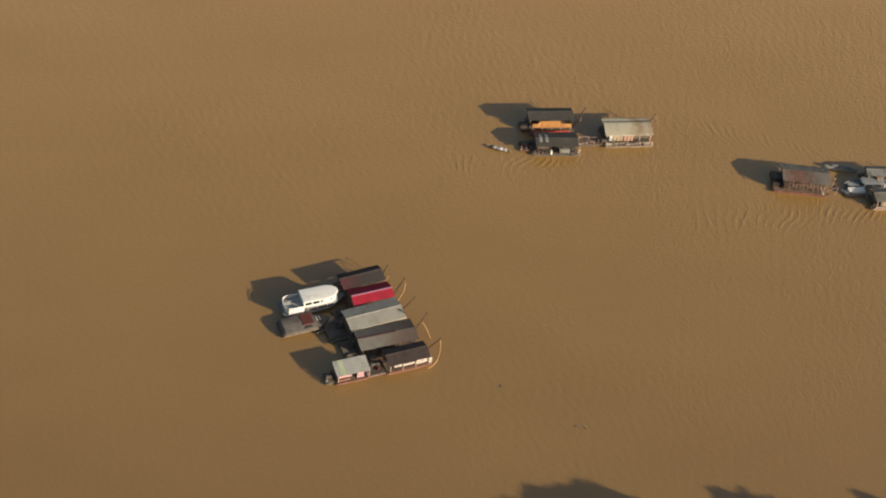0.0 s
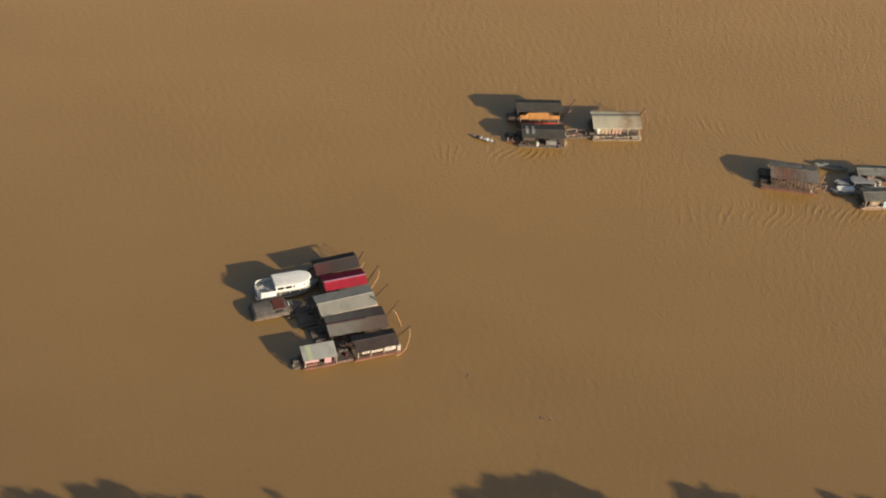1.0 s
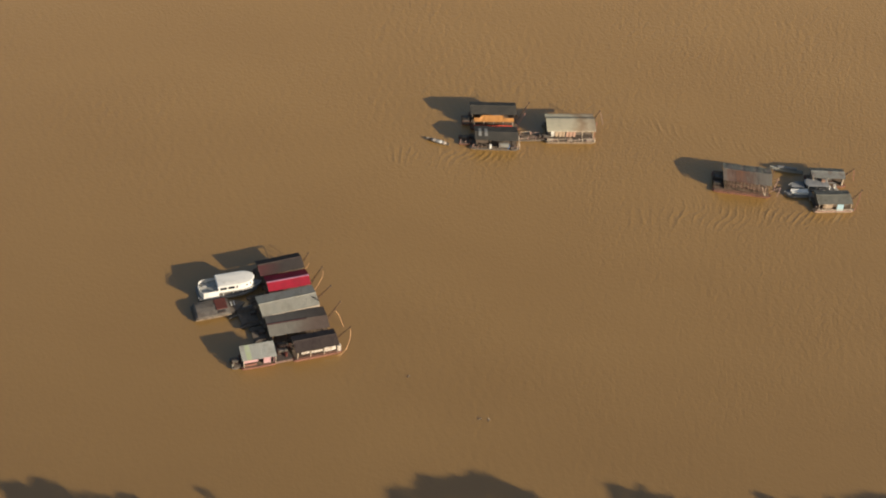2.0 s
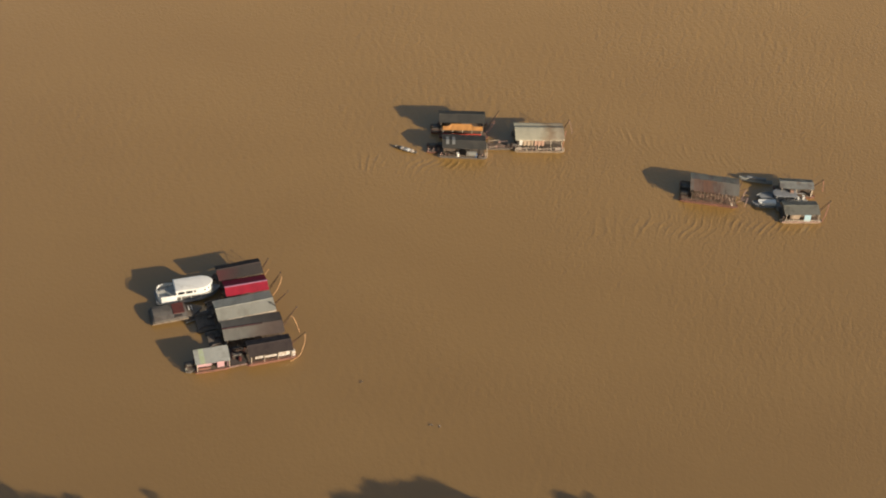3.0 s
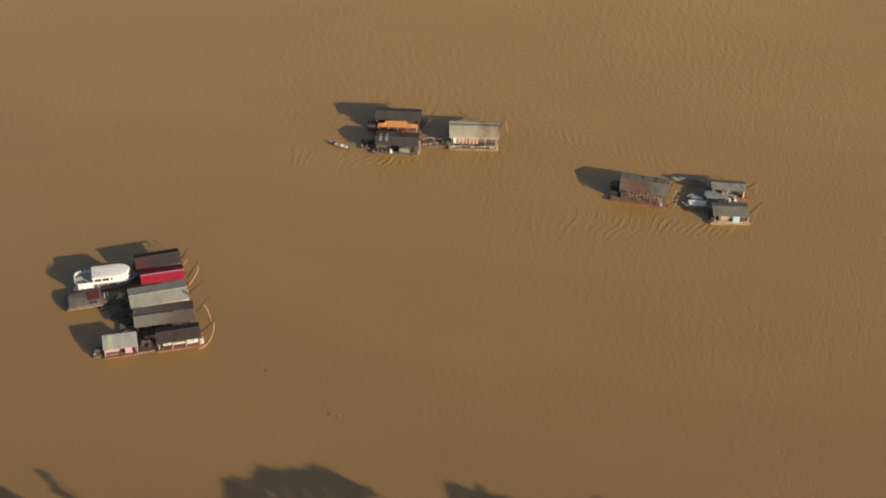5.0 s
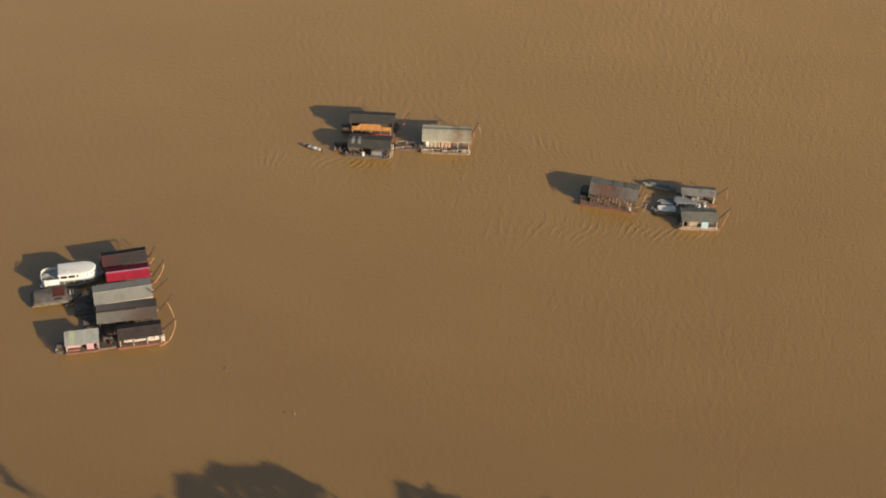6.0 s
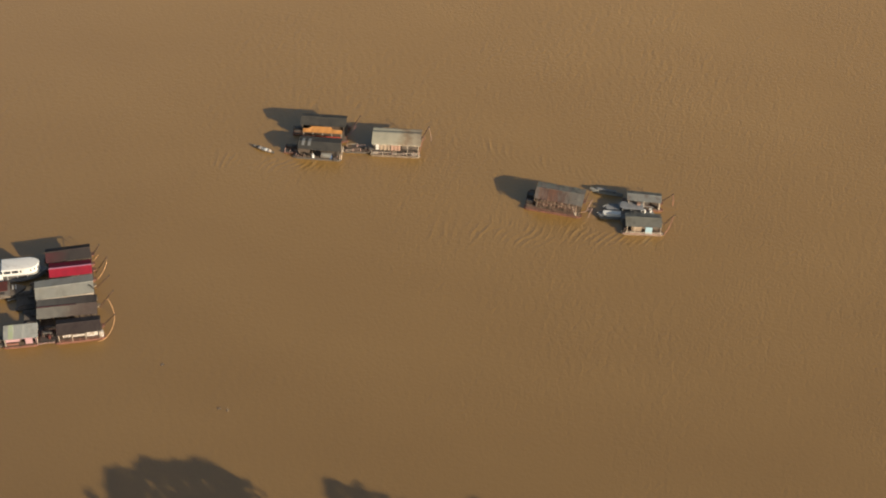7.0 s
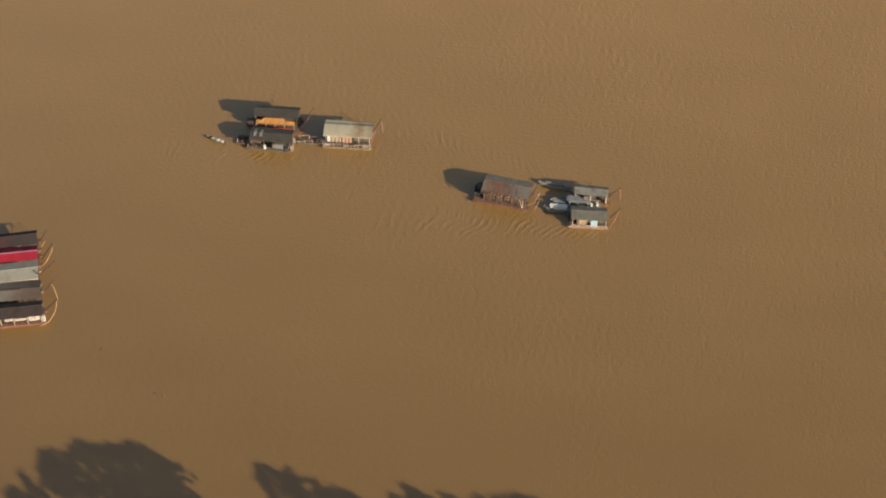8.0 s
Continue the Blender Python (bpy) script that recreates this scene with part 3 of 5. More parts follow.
def rail(parent, x0, x1, y, z0, material, height=0.85, count=4, bars=(1.0, 0.5)):
    """A railing: its top bar, with lower bars and posts under it."""
    top = part("railing", bar(B(), (x0, y, z0 + height * bars[0]), (x1, y, z0 + height * bars[0]), 0.045, 5), material, parent)
    for s in bars[1:]:
        part("bar", bar(B(), (x0, y, z0 + height * s), (x1, y, z0 + height * s), 0.045, 5), material, top)
    for k in range(count):
        x = x0 + (x1 - x0) * k / (count - 1)
        part("post", bar(B(), (x, y, z0), (x, y, z0 + height), 0.045, 5), material, top)
    return top


def boom(parent, foot, tip, hose=None, bends=()):
    """The winch boom at the upstream end: two legs that meet at a head, rungs, a guy rope, and the bent suction hose through the bends."""
    foot, tip = Vector(foot), Vector(tip)
    side = (tip - foot).cross(Vector((0, 0, 1))).normalized()
    feet = [foot + side * 0.22, foot - side * 0.22]
    head = part("boom", bar(B(), tip - (tip - foot) * 0.05, tip + (tip - foot) * 0.04, 0.1, 8), RUSTED, parent)
    for f in feet:
        part("leg", bar(B(), f, tip, 0.06, 6, 0.045), RUSTED, head)
    for s in (0.18, 0.36, 0.54, 0.72):
        part("rung", bar(B(), feet[0].lerp(tip, s), feet[1].lerp(tip, s), 0.05, 4), RUSTED, head)
    part("guy_rope", bar(B(), tip, foot + Vector((-1.7, 0, 2.0)), 0.012, 4), WOOD, head)
    part("pulley", bar(B(), tip + side * 0.12, tip - side * 0.12, 0.13, 10), DARK_STEEL, head)
    if hose:
        colour = "orange" if hose is HOSE else "reddish"
        part("suction_hose", tube(B(), bends, 0.059, 8, 5), hose, parent, "bent " + colour + " suction hose")


def engine(parent, x, y, z=0.5, s=1.0):
    """A diesel engine on two skids, with radiator, flywheel and exhaust."""
    bm = B()
    box(bm, x - 0.9 * s, x + 0.7 * s, y - 0.4 * s, y + 0.4 * s, z + 0.15, z + 1.0 * s, 0.06)
    block = part("engine", bm, ENGINE, parent)
    part("radiator", box(B(), x - 1.2 * s, x - 0.92 * s, y - 0.5 * s, y + 0.5 * s, z + 0.1, z + 1.15 * s, 0.05), DARK_STEEL, block)
    for side in (-1, 1):
        part("skid", box(B(), x - 1.2 * s, x + 1.2 * s, y + side * 0.44 * s - 0.06 * s, y + side * 0.44 * s + 0.06 * s, z, z + 0.16), RUSTED, block)
    bm = tube(B(), [(x + 0.2 * s, y, z + 0.9 * s), (x + 0.2 * s, y + 0.03, z + 1.35 * s), (x + 0.3 * s, y + 0.1, z + 1.7 * s)], 0.06, 6, 3)
    part("exhaust", bm, DARK_STEEL, block)
    part("flywheel", bar(B(), (x + 0.7 * s, y, z + 0.55 * s), (x + 1.0 * s, y, z + 0.55 * s), 0.36 * s, 12), DARK_STEEL, block)
    return block


def sluice(parent, x0, x1, y0, y1, z0, z1, material):
    """A sloping gold-washing trough with low sides."""
    bm = B()
    for (ya, yb, h) in ((y0, y1, 0.05), (y0, y0 + 0.07, 0.35), (y1 - 0.07, y1, 0.35)):
        loft(bm, [[(x, ya, z), (x, yb, z), (x, yb, z + h), (x, ya, z + h)] for x, z in ((x0, z0), (x1, z1))])
    for k in range(5):
        x, z = x0 + (x1 - x0) * k / 4, z0 + (z1 - z0) * k / 4
        bar(bm, (x, y0 + 0.03, 0.5), (x, y0 + 0.03, z), 0.05, 4)
        bar(bm, (x, y1 - 0.03, 0.5), (x, y1 - 0.03, z), 0.05, 4)
    return part("sluice_box", bm, material, parent)


def cloth(parent, name, x0, x1, y, z0, z1, material, seed, belly=0.12, label=""):
    """A hanging cloth with folds and an uneven hem; it has a thickness."""
    rnd = random.Random(seed)
    n = 8
    front = [[(x0 + (x1 - x0) * k / n, y - belly * (1 - v) * (0.5 + 0.5 * math.sin(2.1 * k + seed)) - 0.02, z0 * (1 - v) + z1 * v + (rnd.uniform(-0.05, 0.05) if v == 0 else 0)) for k in range(n + 1)] for v in (0, 0.5, 1)]
    bm = B()
    rows = [[bm.verts.new(p) for p in row] for row in front]
    rear = [[bm.verts.new((p[0], p[1] + 0.03, p[2])) for p in row] for row in front]
    for a, b in ((0, 1), (1, 2)):
        for k in range(n):
            bm.faces.new((rows[a][k], rows[a][k + 1], rows[b][k + 1], rows[b][k]))
            bm.faces.new((rear[a][k + 1], rear[a][k], rear[b][k], rear[b][k + 1]))
    for k in range(n):
        bm.faces.new((rows[0][k + 1], rows[0][k], rear[0][k], rear[0][k + 1]))
    return part(name, bm, material, parent, label)


def raft_base(parent, x0, x1, y0, y1, hull, boards=None, rim=None):
    wide = min(1.3, (y1 - y0) * 0.3)
    for y in (y0 + wide / 2, y1 - wide / 2):
        pontoon(parent, x0, x1, y, wide, hull)
    deck(parent, x0 + 0.4, x1 - 0.5, y0 + 0.1, y1 - 0.1, material=boards)
    if rim:
        for y in (y0, y1):
            part("gunwale", box(B(), x0 + 0.3, x1 - 0.6, y - 0.06, y + 0.06, 0.38, 0.58, 0.02), rim, parent)


def stern_platform(parent, x0, x1, y0, y1):
    """A dark oily working platform behind the roof, with a pump, pipes and loose timber."""
    for y in (y0 + 0.4, y1 - 0.4):
        pontoon(parent, x0, x1, y, 0.8, DARK_HULL)
    deck(parent, x0 + 0.3, x1 - 0.1, y0, y1, material=DARK_WOOD)
    engine(parent, x1 - 0.6, (y0 + y1) / 2 + 0.5, s=0.6)
    bm = B()
    tube(bm, [(x0 + 0.5, y0 + 0.5, 0.62), ((x0 + x1) / 2, y0 + 0.9, 0.75), (x1 - 0.2, y0 + 0.6, 0.9)], 0.13, 7, 4)
    part("discharge_pipe", bm, DARK_STEEL, parent)
    for k in range(4):
        bm = bar(B(), (x0 + 0.6, y1 - 0.5 - 0.25 * k, 0.58 + 0.03 * k), (x1 - 0.5, y1 - 0.7 - 0.2 * k, 0.58 + 0.05 * k), 0.07, 5)
        part("timber", bm, DARK_WOOD, parent)


def drum(x, y, z, material, label, r=0.29, h=0.88):
    root = thing("drum", x, y, z, 0, label, "drum", "drums on the rafts")
    part("body", bar(B(), (0, 0, 0), (0, 0, h), r, 14), material, root)
    for k in (0.02, 0.33, 0.66, 0.98):
        part("hoop", bar(B(), (0, 0, h * k - 0.02), (0, 0, h * k + 0.02), r + 0.018, 14), material, root)
    return root


def const(m):
    return lambda s, k: m


# ---- the moored group of five roofed rafts ----
def raft_maroon():
    root = thing("dredge_raft", -29.79, -45.3, 0, 20, "floating dredge with dark rust-stained corrugated gable roof", "dredge raft", "dredge rafts")
    rnd = random.Random(11)
    raft_base(root, -5.2, 5.2, -2.2, 2.2, RED_HULL, rim=RED_HULL)
    gable_roof(root, 9.2, 4.5, 2.7, 3.45, 0.3, const(MAROON_TO_GREY), const(BROWN_SHEET), BROWN_SHEET, rnd)
    posts(root, (-4.2, -1.4, 1.4, 4.2), (-1.95, 1.95), 0.45, (2.6, 2.6), WOOD)
    engine(root, 0.5, 0.2)
    sluice(root, -4.4, -1.6, -0.8, 0.8, 1.2, 1.9, WOOD)
    boom(root, (4.97, 0.82, 0.6), (6.49, 1.38, 2.8), HOSE, ((6.1, -0.5, 1.7), (5.63, -0.66, 1.0), (5.11, -0.75, 0.4)))


def raft_red():
    root = thing("dredge_raft", -27.94, -49.74, 0, 18.3, "floating dredge with bright red painted gable roof", "dredge raft", "dredge rafts")
    rnd = random.Random(12)
    raft_base(root, -5.0, 5.0, -2.15, 2.15, RED_HULL, rim=RED_HULL)
    gable_roof(root, 8.7, 4.5, 2.62, 3.62, -0.45, const(RED_PAINT), const(RED_PAINT), LILAC_CAP, rnd, 0.6)
    posts(root, (-4.0, -1.3, 1.3, 4.0), (-1.9, 1.9), 0.45, (2.55, 2.55), WOOD)
    gable_wall(root, -4.05, -1.85, 1.85, 2.6, -0.45, 3.44, DARK_WOOD)
    stern_platform(root, -8.6, -4.9, -3.0, -0.3)
    engine(root, 0.8, 0.0)
    sluice(root, -4.2, -1.4, -0.8, 0.8, 1.2, 1.9, WOOD)
    boom(root, (4.83, -0.15, 0.6), (7.48, 0.8, 3.8), HOSE, ((7.45, 0.1, 3.4), (7.35, -0.41, 3.1), (6.84, -1.05, 2.3), (6.0, -1.56, 1.2), (5.21, -1.9, 0.4)))


def raft_zinc():
    root = thing("dredge_raft", -27.56, -55.54, 0, 19.8, "large floating dredge with pale grey corrugated gable roof", "dredge raft", "dredge rafts")
    rnd = random.Random(13)
    raft_base(root, -6.3, 6.4, -2.8, 2.8, TAN_HULL)
    stern_platform(root, -10.2, -6.2, -2.6, 2.7)
    gable_roof(root, 11.8, 5.7, 2.75, 3.3, 0.1, const(ZINC_PALE), const(ZINC_PALE), ZINC_PALE, rnd)
    bm = B()
    box(bm, -5.85, 5.85, -3.0, -2.88, 2.38, 2.72)
    part("fascia", bm, PALE_WOOD, root, "pale timber eave board")
    posts(root, (-5.4, -2.7, 0, 2.7, 5.4), (-2.5, 2.5), 0.45, (2.6, 2.6), WOOD)
    gable_wall(root, -5.5, -2.4, 2.4, 2.66, 0.1, 3.12, DARK_WOOD)
    engine(root, 1.2, 0.4, s=1.2)
    sluice(root, -5.0, -1.6, -1.0, 1.0, 1.2, 2.0, WOOD)
    boom(root, (6.1, 0.5, 0.7), (9.26, 0.94, 3.4))
    bm = B()
    tube(bm, [(4.9, -0.8, 3.2), (5.32, -1.25, 3.35), (5.65, -1.83, 3.3), (6.0, -2.2, 3.05)], 0.085, 6, 4)
    part("exhaust_pipe", bm, DARK_STEEL, root)


def raft_grey_rust():
    root = thing("dredge_raft", -25.33, -61.04, 0, 16.2, "floating dredge with grey and rust-brown corrugated roof", "dredge raft", "dredge rafts")
    rnd = random.Random(14)
    raft_base(root, -6.3, 6.4, -2.8, 2.8, TAN_HULL)
    stern_platform(root, -9.2, -6.2, -2.4, 2.4)
    gable_roof(root, 12.0, 5.8, 2.65, 3.2, 0.0, const(GREY_TO_BROWN), const(BROWN_TO_DARK), MAROON_SHEET, rnd, cap_end=0.66)
    posts(root, (-5.4, -2.7, 0, 2.7, 5.4), (-2.5, 2.5), 0.45, (2.5, 2.5), WOOD)
    gable_wall(root, -5.5, -2.4, 2.4, 2.56, 0.0, 3.02, DARK_WOOD)
    engine(root, 1.0, 0.2, s=1.1)
    sluice(root, -5.0, -1.8, -1.0, 1.0, 1.2, 1.9, WOOD)
    boom(root, (6.3, 1.05, 0.6), (9.3, 2.26, 3.8), HOSE, ((7.7, 1.5, 2.2), (8.19, 1.29, 2.4), (8.65, 0.67, 1.8), (8.96, -0.05, 1.0), (9.22, -1.14, 0.1)))


def raft_brown():
    root = thing("dredge_raft", -21.54, -65.89, 0, 18, "floating dredge with dark brown roof and white curtains", "dredge raft", "dredge rafts")
    rnd = random.Random(15)
    raft_base(root, -4.9, 5.0, -2.3, 2.2, RED_HULL, rim=RED_HULL)
    raft_base(root, -8.2, -4.6, -1.5, 3.3, DARK_HULL, boards=SHADE_BOARDS)
    gable_roof(root, 8.7, 4.5, 2.55, 3.2, 0.25, const(BROWN_SHEET), const(BROWN_SHEET), BROWN_SHEET, rnd)
    posts(root, (-4.0, -1.4, 1.3, 4.0), (-2.22, 1.95), 0.45, (2.4, 2.4), PALE_WOOD)
    for k, (a, b) in enumerate(((-3.2, -1.6), (-1.2, 1.1), (1.5, 3.7))):
        cloth(root, "curtain", a, b, -2.0, (1.6, 1.5, 1.2)[k], (2.15, 2.0, 2.2)[k], CURTAIN, k + 2, label="rolled white cloth curtain")
    rail(root, -4.0, 4.2, -2.25, 0.5, RED_HULL, 0.55, 5)
    bm = B()
    box(bm, 4.1, 4.75, -2.1, -1.3, 0.55, 1.9, 0.08)
    part("water_tank", bm, CURTAIN, root, "soiled white box tank")
    engine(root, -1.0, 0.3)
    engine(root, -6.3, 0.4, s=0.9)
    engine(root, -6.0, 2.2, s=0.8)
    boom(root, (4.7, 1.2, 0.7), (7.3, 0.63, 3.8), HOSE, ((7.25, 0.36, 3.6), (7.08, -0.39, 2.8), (6.68, -1.19, 2.1), (5.77, -2.31, 1.2), (4.6, -2.9, 0.6), (3.5, -3.1, 0.4)))


def pink_house():
    root = thing("floating_house", -32.36, -69.33, 0, 16.5, "small floating house with pink walls and zinc roof", "floating house")
    rnd = random.Random(16)
    raft_base(root, -3.6, 3.5, -2.0, 1.9, RED_HULL, rim=RED_HULL)
    raft_base(root, -5.4, -3.4, -1.4, 1.4, DARK_HULL, boards=DARK_WOOD)
    bm = B()
    box(bm, -3.0, 3.0, 1.38, 1.46, 0.5, 2.75)
    box(bm, -3.0, -2.92, -1.4, 1.38, 0.5, 2.4)
    box(bm, 2.92, 3.0, -1.4, 1.38, 0.5, 2.4)
    part("wall", bm, PINK_WALL, root)
    for a, b, z0, z1 in ((-3.0, -0.3, 1.35, 2.3), (-0.3, 0.8, 1.95, 2.3), (0.8, 2.2, 0.5, 2.3), (2.2, 2.75, 1.9, 2.3), (2.75, 3.0, 0.5, 2.3)):
        bm = B()
        box(bm, a, b - 0.005, -1.48, -1.4, z0, z1)
        part("wall_panel", bm, PINK_WALL, root)
    bm = B()
    box(bm, -2.9, -0.5, -1.56, -1.44, 0.5, 1.0)
    part("low_wall", bm, RED_HULL, root, "red-brown low front wall")
    bm = B()
    for k in range(6):
        x = -3.2 + 6.4 * k / 5
        bar(bm, (x, 1.75, 2.78), (x, -1.75, 2.28), 0.05, 4)
    roof = part("roof", bm, WOOD, root)
    slope(roof, -3.35, 3.35, 1.8, 2.92, -1.8, 2.4, lambda s, k: YELLOW_GREEN if k == 1 else ROOF_PALE, rnd, 0.8)
    posts(root, (-3.1, 3.15), (-1.75, 1.65), 0.45, (2.3, 2.7), PALE_WOOD)
    engine(root, -4.3, 0.0, s=0.75)
    bm = B()
    box(bm, -1.0, 0.3, -0.4, 0.9, 0.5, 1.3, 0.04)
    part("cupboard", bm, DARK_WOOD, root)


def gangplank(a, b, z, label):
    """Two boards laid from one deck to the next, with cross battens."""
    a, b = Vector((*a, z)), Vector((*b, z))
    way = b - a
    root = thing("gangplank", a.x, a.y, z, math.degrees(math.atan2(way.y, way.x)), label, "gangplank")
    for y in (-0.1, 0.1):
        part("board", box(B(), 0, way.length, y - 0.09, y + 0.09, 0.0, 0.05, 0.01), PINK_TIMBER, root)
    for k in range(4):
        x = way.length * (k + 0.5) / 4
        part("batten", box(B(), x - 0.04, x + 0.04, -0.19, 0.19, 0.05, 0.09), WOOD, root)


def jug(x, y, z, material, label):
    root = thing("jug", x, y, z, 25, label, "jug")
    bm = loft(B(), [[(r * math.cos(k * math.pi / 5), 0.75 * r * math.sin(k * math.pi / 5), h) for k in range(10)] for r, h in ((0.2, 0.0), (0.23, 0.05), (0.23, 0.42), (0.15, 0.54), (0.06, 0.58))])
    part("body", bm, material, root)
    part("cap", bar(B(), (0, 0, 0.57), (0, 0, 0.64), 0.07, 8), PATCH_RED, root, "dark red screw cap")
    bm = tube(B(), [(0.06, 0, 0.56), (0.16, 0, 0.62), (0.22, 0, 0.46)], 0.03, 5, 3)
    part("handle", bm, material, root)


raft_maroon()
raft_red()
raft_zinc()
raft_grey_rust()
raft_brown()
pink_house()
gangplank((-28.9, -70.4), (-25.6, -69.3), 0.59, "pinkish wooden gangplank laid between two raft decks")
jug(-37.1, -71.6, 0.51, ZINC_MID, "dull grey plastic jug standing on the stern deck")


# ---- boats ----
def hull_rings(length, beam, free, keel=-0.35, stern=0.8, sheer=0.5, full=2.2, n=12):
    """Cross-sections of a boat from stern (-x) to bow (+x): gunwale, chine, keel and back."""
    rings = []
    for k in range(n + 1):
        s = k / n
        x = -length / 2 + length * s
        w = beam / 2 * (stern + (1 - stern) * min(1, s * 3)) * (1 - max(0, (s - 0.45) / 0.55) ** full * 0.97)
        top = free + sheer * max(0, (s - 0.4) / 0.6) ** 2
        low = keel + (top - keel - 0.1) * max(0, (s - 0.8) / 0.2) ** 2 * 0.8
        rings.append([(x, -w, top), (x, -w * 0.82, low + 0.2), (x, 0, low), (x, w * 0.82, low + 0.2), (x, w, top)])
    return rings


def open_hull(parent, name, length, beam, free, material, **k):
    """A shell with a thickness, open on top."""
    rings = hull_rings(length, beam, free, **k)
    bm = B()
    outer = [[bm.verts.new(p) for p in r] for r in rings]
    inner = [[bm.verts.new((p[0] * 0.985, p[1] * 0.92, p[2] if i in (0, 4) else p[2] + 0.07)) for i, p in enumerate(r)] for r in rings]
    for a, b, flip in ((outer, None, False), (inner, None, True)):
        for r, q in zip(a, a[1:]):
            for j in range(4):
                f = (r[j], q[j], q[j + 1], r[j + 1])
                bm.faces.new(f[::-1] if flip else f)
    for j in (0, 4):
        for i in range(len(rings) - 1):
            bm.faces.new((outer[i][j], inner[i][j], inner[i + 1][j], outer[i + 1][j]))
    for i in (0, -1):
        for j in range(4):
            bm.faces.new((outer[i][j], outer[i][j + 1], inner[i][j + 1], inner[i][j]))
    bmesh.ops.recalc_face_normals(bm, faces=bm.faces)
    return part(name, bm, material, parent)


def outline(x0, x1, half, round_bow=1.6, n=7, square=0.0):
    """A deck-house outline in plan: square stern at x0, rounded bow at x1."""
    pts = [(x0, half - square), (x0, -half + square)]
    for k in range(n + 1):
        a = -math.pi / 2 + math.pi * k / n
        pts.append((x1 - round_bow + round_bow * math.cos(a), half * math.sin(a)))
    return pts


def prism(bm, pts, z0, z1):
    return loft(bm, [[(x, y, z0) for x, y in pts], [(x, y, z1) for x, y in pts]])


def riverboat():
    root = thing("riverboat", -39.49, -50.92, 0, 16.8, "white two-deck wooden riverboat with rounded cabin front", "riverboat")
    bm = loft(B(), hull_rings(13.2, 4.1, 0.75, stern=0.85, sheer=0.75, full=2.6))
    bmesh.ops.recalc_face_normals(bm, faces=bm.faces)
    part("hull", bm, BLUEGREY_PAINT, root, "grey painted hull")
    for side in (-1, 1):
        bm = B()
        tube(bm, [(-6.5, side * 1.75, 0.85), (-3.5, side * 2.06, 0.82), (0, side * 2.06, 0.84), (3.2, side * 1.72, 0.98), (6.5, side * 0.1, 1.5)], 0.09, 6, 5)
        part("rubbing_strake", bm, GREY_PAINT, root, "grey strake")
    bm = B()
    prism(bm, outline(-2.4, 4.2, 1.35, 1.3), 0.7, 1.75)
    part("lower_cabin", bm, DARK_HULL, root)
    for x in (-5.6, -3.6, -1.6, 0.4, 2.4):
        for side in (-1, 1):
            part("post", bar(B(), (x, side * 1.55, 0.75), (x, side * 1.55, 1.8), 0.06, 6), WHITE_PAINT, root)
    bm = B()
    prism(bm, [(-6.05, 0.4), (-6.05, -0.4), (-5.5, -1.45), (-4.6, -1.7)] + outline(-6.2, 5.2, 1.72, 1.7)[2:] + [(-4.6, 1.65), (-5.6, 1.3)], 1.75, 1.87)
    part("upper_deck", bm, DECK_GREY, root, "grey-painted upper deck floor")
    # bulwark round the open stern
    ring = [(-2.5, -1.86, 0.62, 2.62), (-4.6, -1.86, 0.62, 2.62), (-5.6, -1.70, 0.66, 2.58), (-6.12, -1.2, 1.0, 2.45), (-6.32, -0.4, 1.5, 2.35), (-6.3, 0.5, 1.6, 2.3), (-6.05, 1.25, 1.6, 2.3), (-5.4, 1.66, 1.7, 2.3), (-2.6, 1.72, 1.75, 2.3)]
    bm = B()
    loft(bm, [[(a, b, lo), (a, b, hi), (-4.4 + (a + 4.4) * 0.95, b * 0.95, hi), (-4.4 + (a + 4.4) * 0.95, b * 0.95, lo)] for a, b, lo, hi in ring])
    bmesh.ops.recalc_face_normals(bm, faces=bm.faces)
    part("bulwark", bm, WHITE_PAINT, root)
    bm = B()
    tube(bm, [(-2.6, 1.66, 2.5), (-5.0, 1.66, 2.48), (-6.0, 1.2, 2.48), (-6.15, 0, 2.5), (-6.1, -1.3, 2.6)], 0.06, 6, 4)
    stern_rail = part("railing", bm, WHITE_PAINT, root)
    for x, y in ((-3.6, 1.66), (-5.0, 1.66), (-6.1, 0.6), (-6.1, -0.6)):
        part("post", bar(B(), (x, y, 1.87), (x, y, 2.5), 0.04, 5), WHITE_PAINT, stern_rail)
    # upper cabin
    bm = B()
    prism(bm, outline(-2.5, 4.9, 1.6, 2.6, 12), 1.87, 3.3)
    cabin = part("upper_cabin", bm, WHITE_PAINT, root)
    for x0, x1 in ((-2.2, -0.85), (-0.6, 0.75), (1.05, 1.4)):
        for side in (-1, 1):
            bm = B()
            box(bm, x0, x1, side * 1.6 - 0.02, side * 1.6 + 0.02, 2.4, 3.08, 0.015)
            part("window", bm, GLASS_DARK, cabin, "dark window opening")
    for a in (-68, -47, -25, 25, 47, 68):
        c, s = math.cos(radians(a)), math.sin(radians(a))
        bm = B()
        box(bm, -0.14, 0.14, -0.03, 0.03, 2.5, 2.98, 0.015)
        bm.transform(Matrix.Translation((2.3 + 2.605 * c, 1.605 * s, 0)) @ Matrix.Rotation(math.atan2(s / 1.6, c / 2.6) + math.pi / 2, 4, "Z"))
        part("window", bm, GLASS_DARK, cabin, "dark window opening")
    bm = B()
    pts = outline(-2.75, 5.05, 1.68, 2.7, 14)
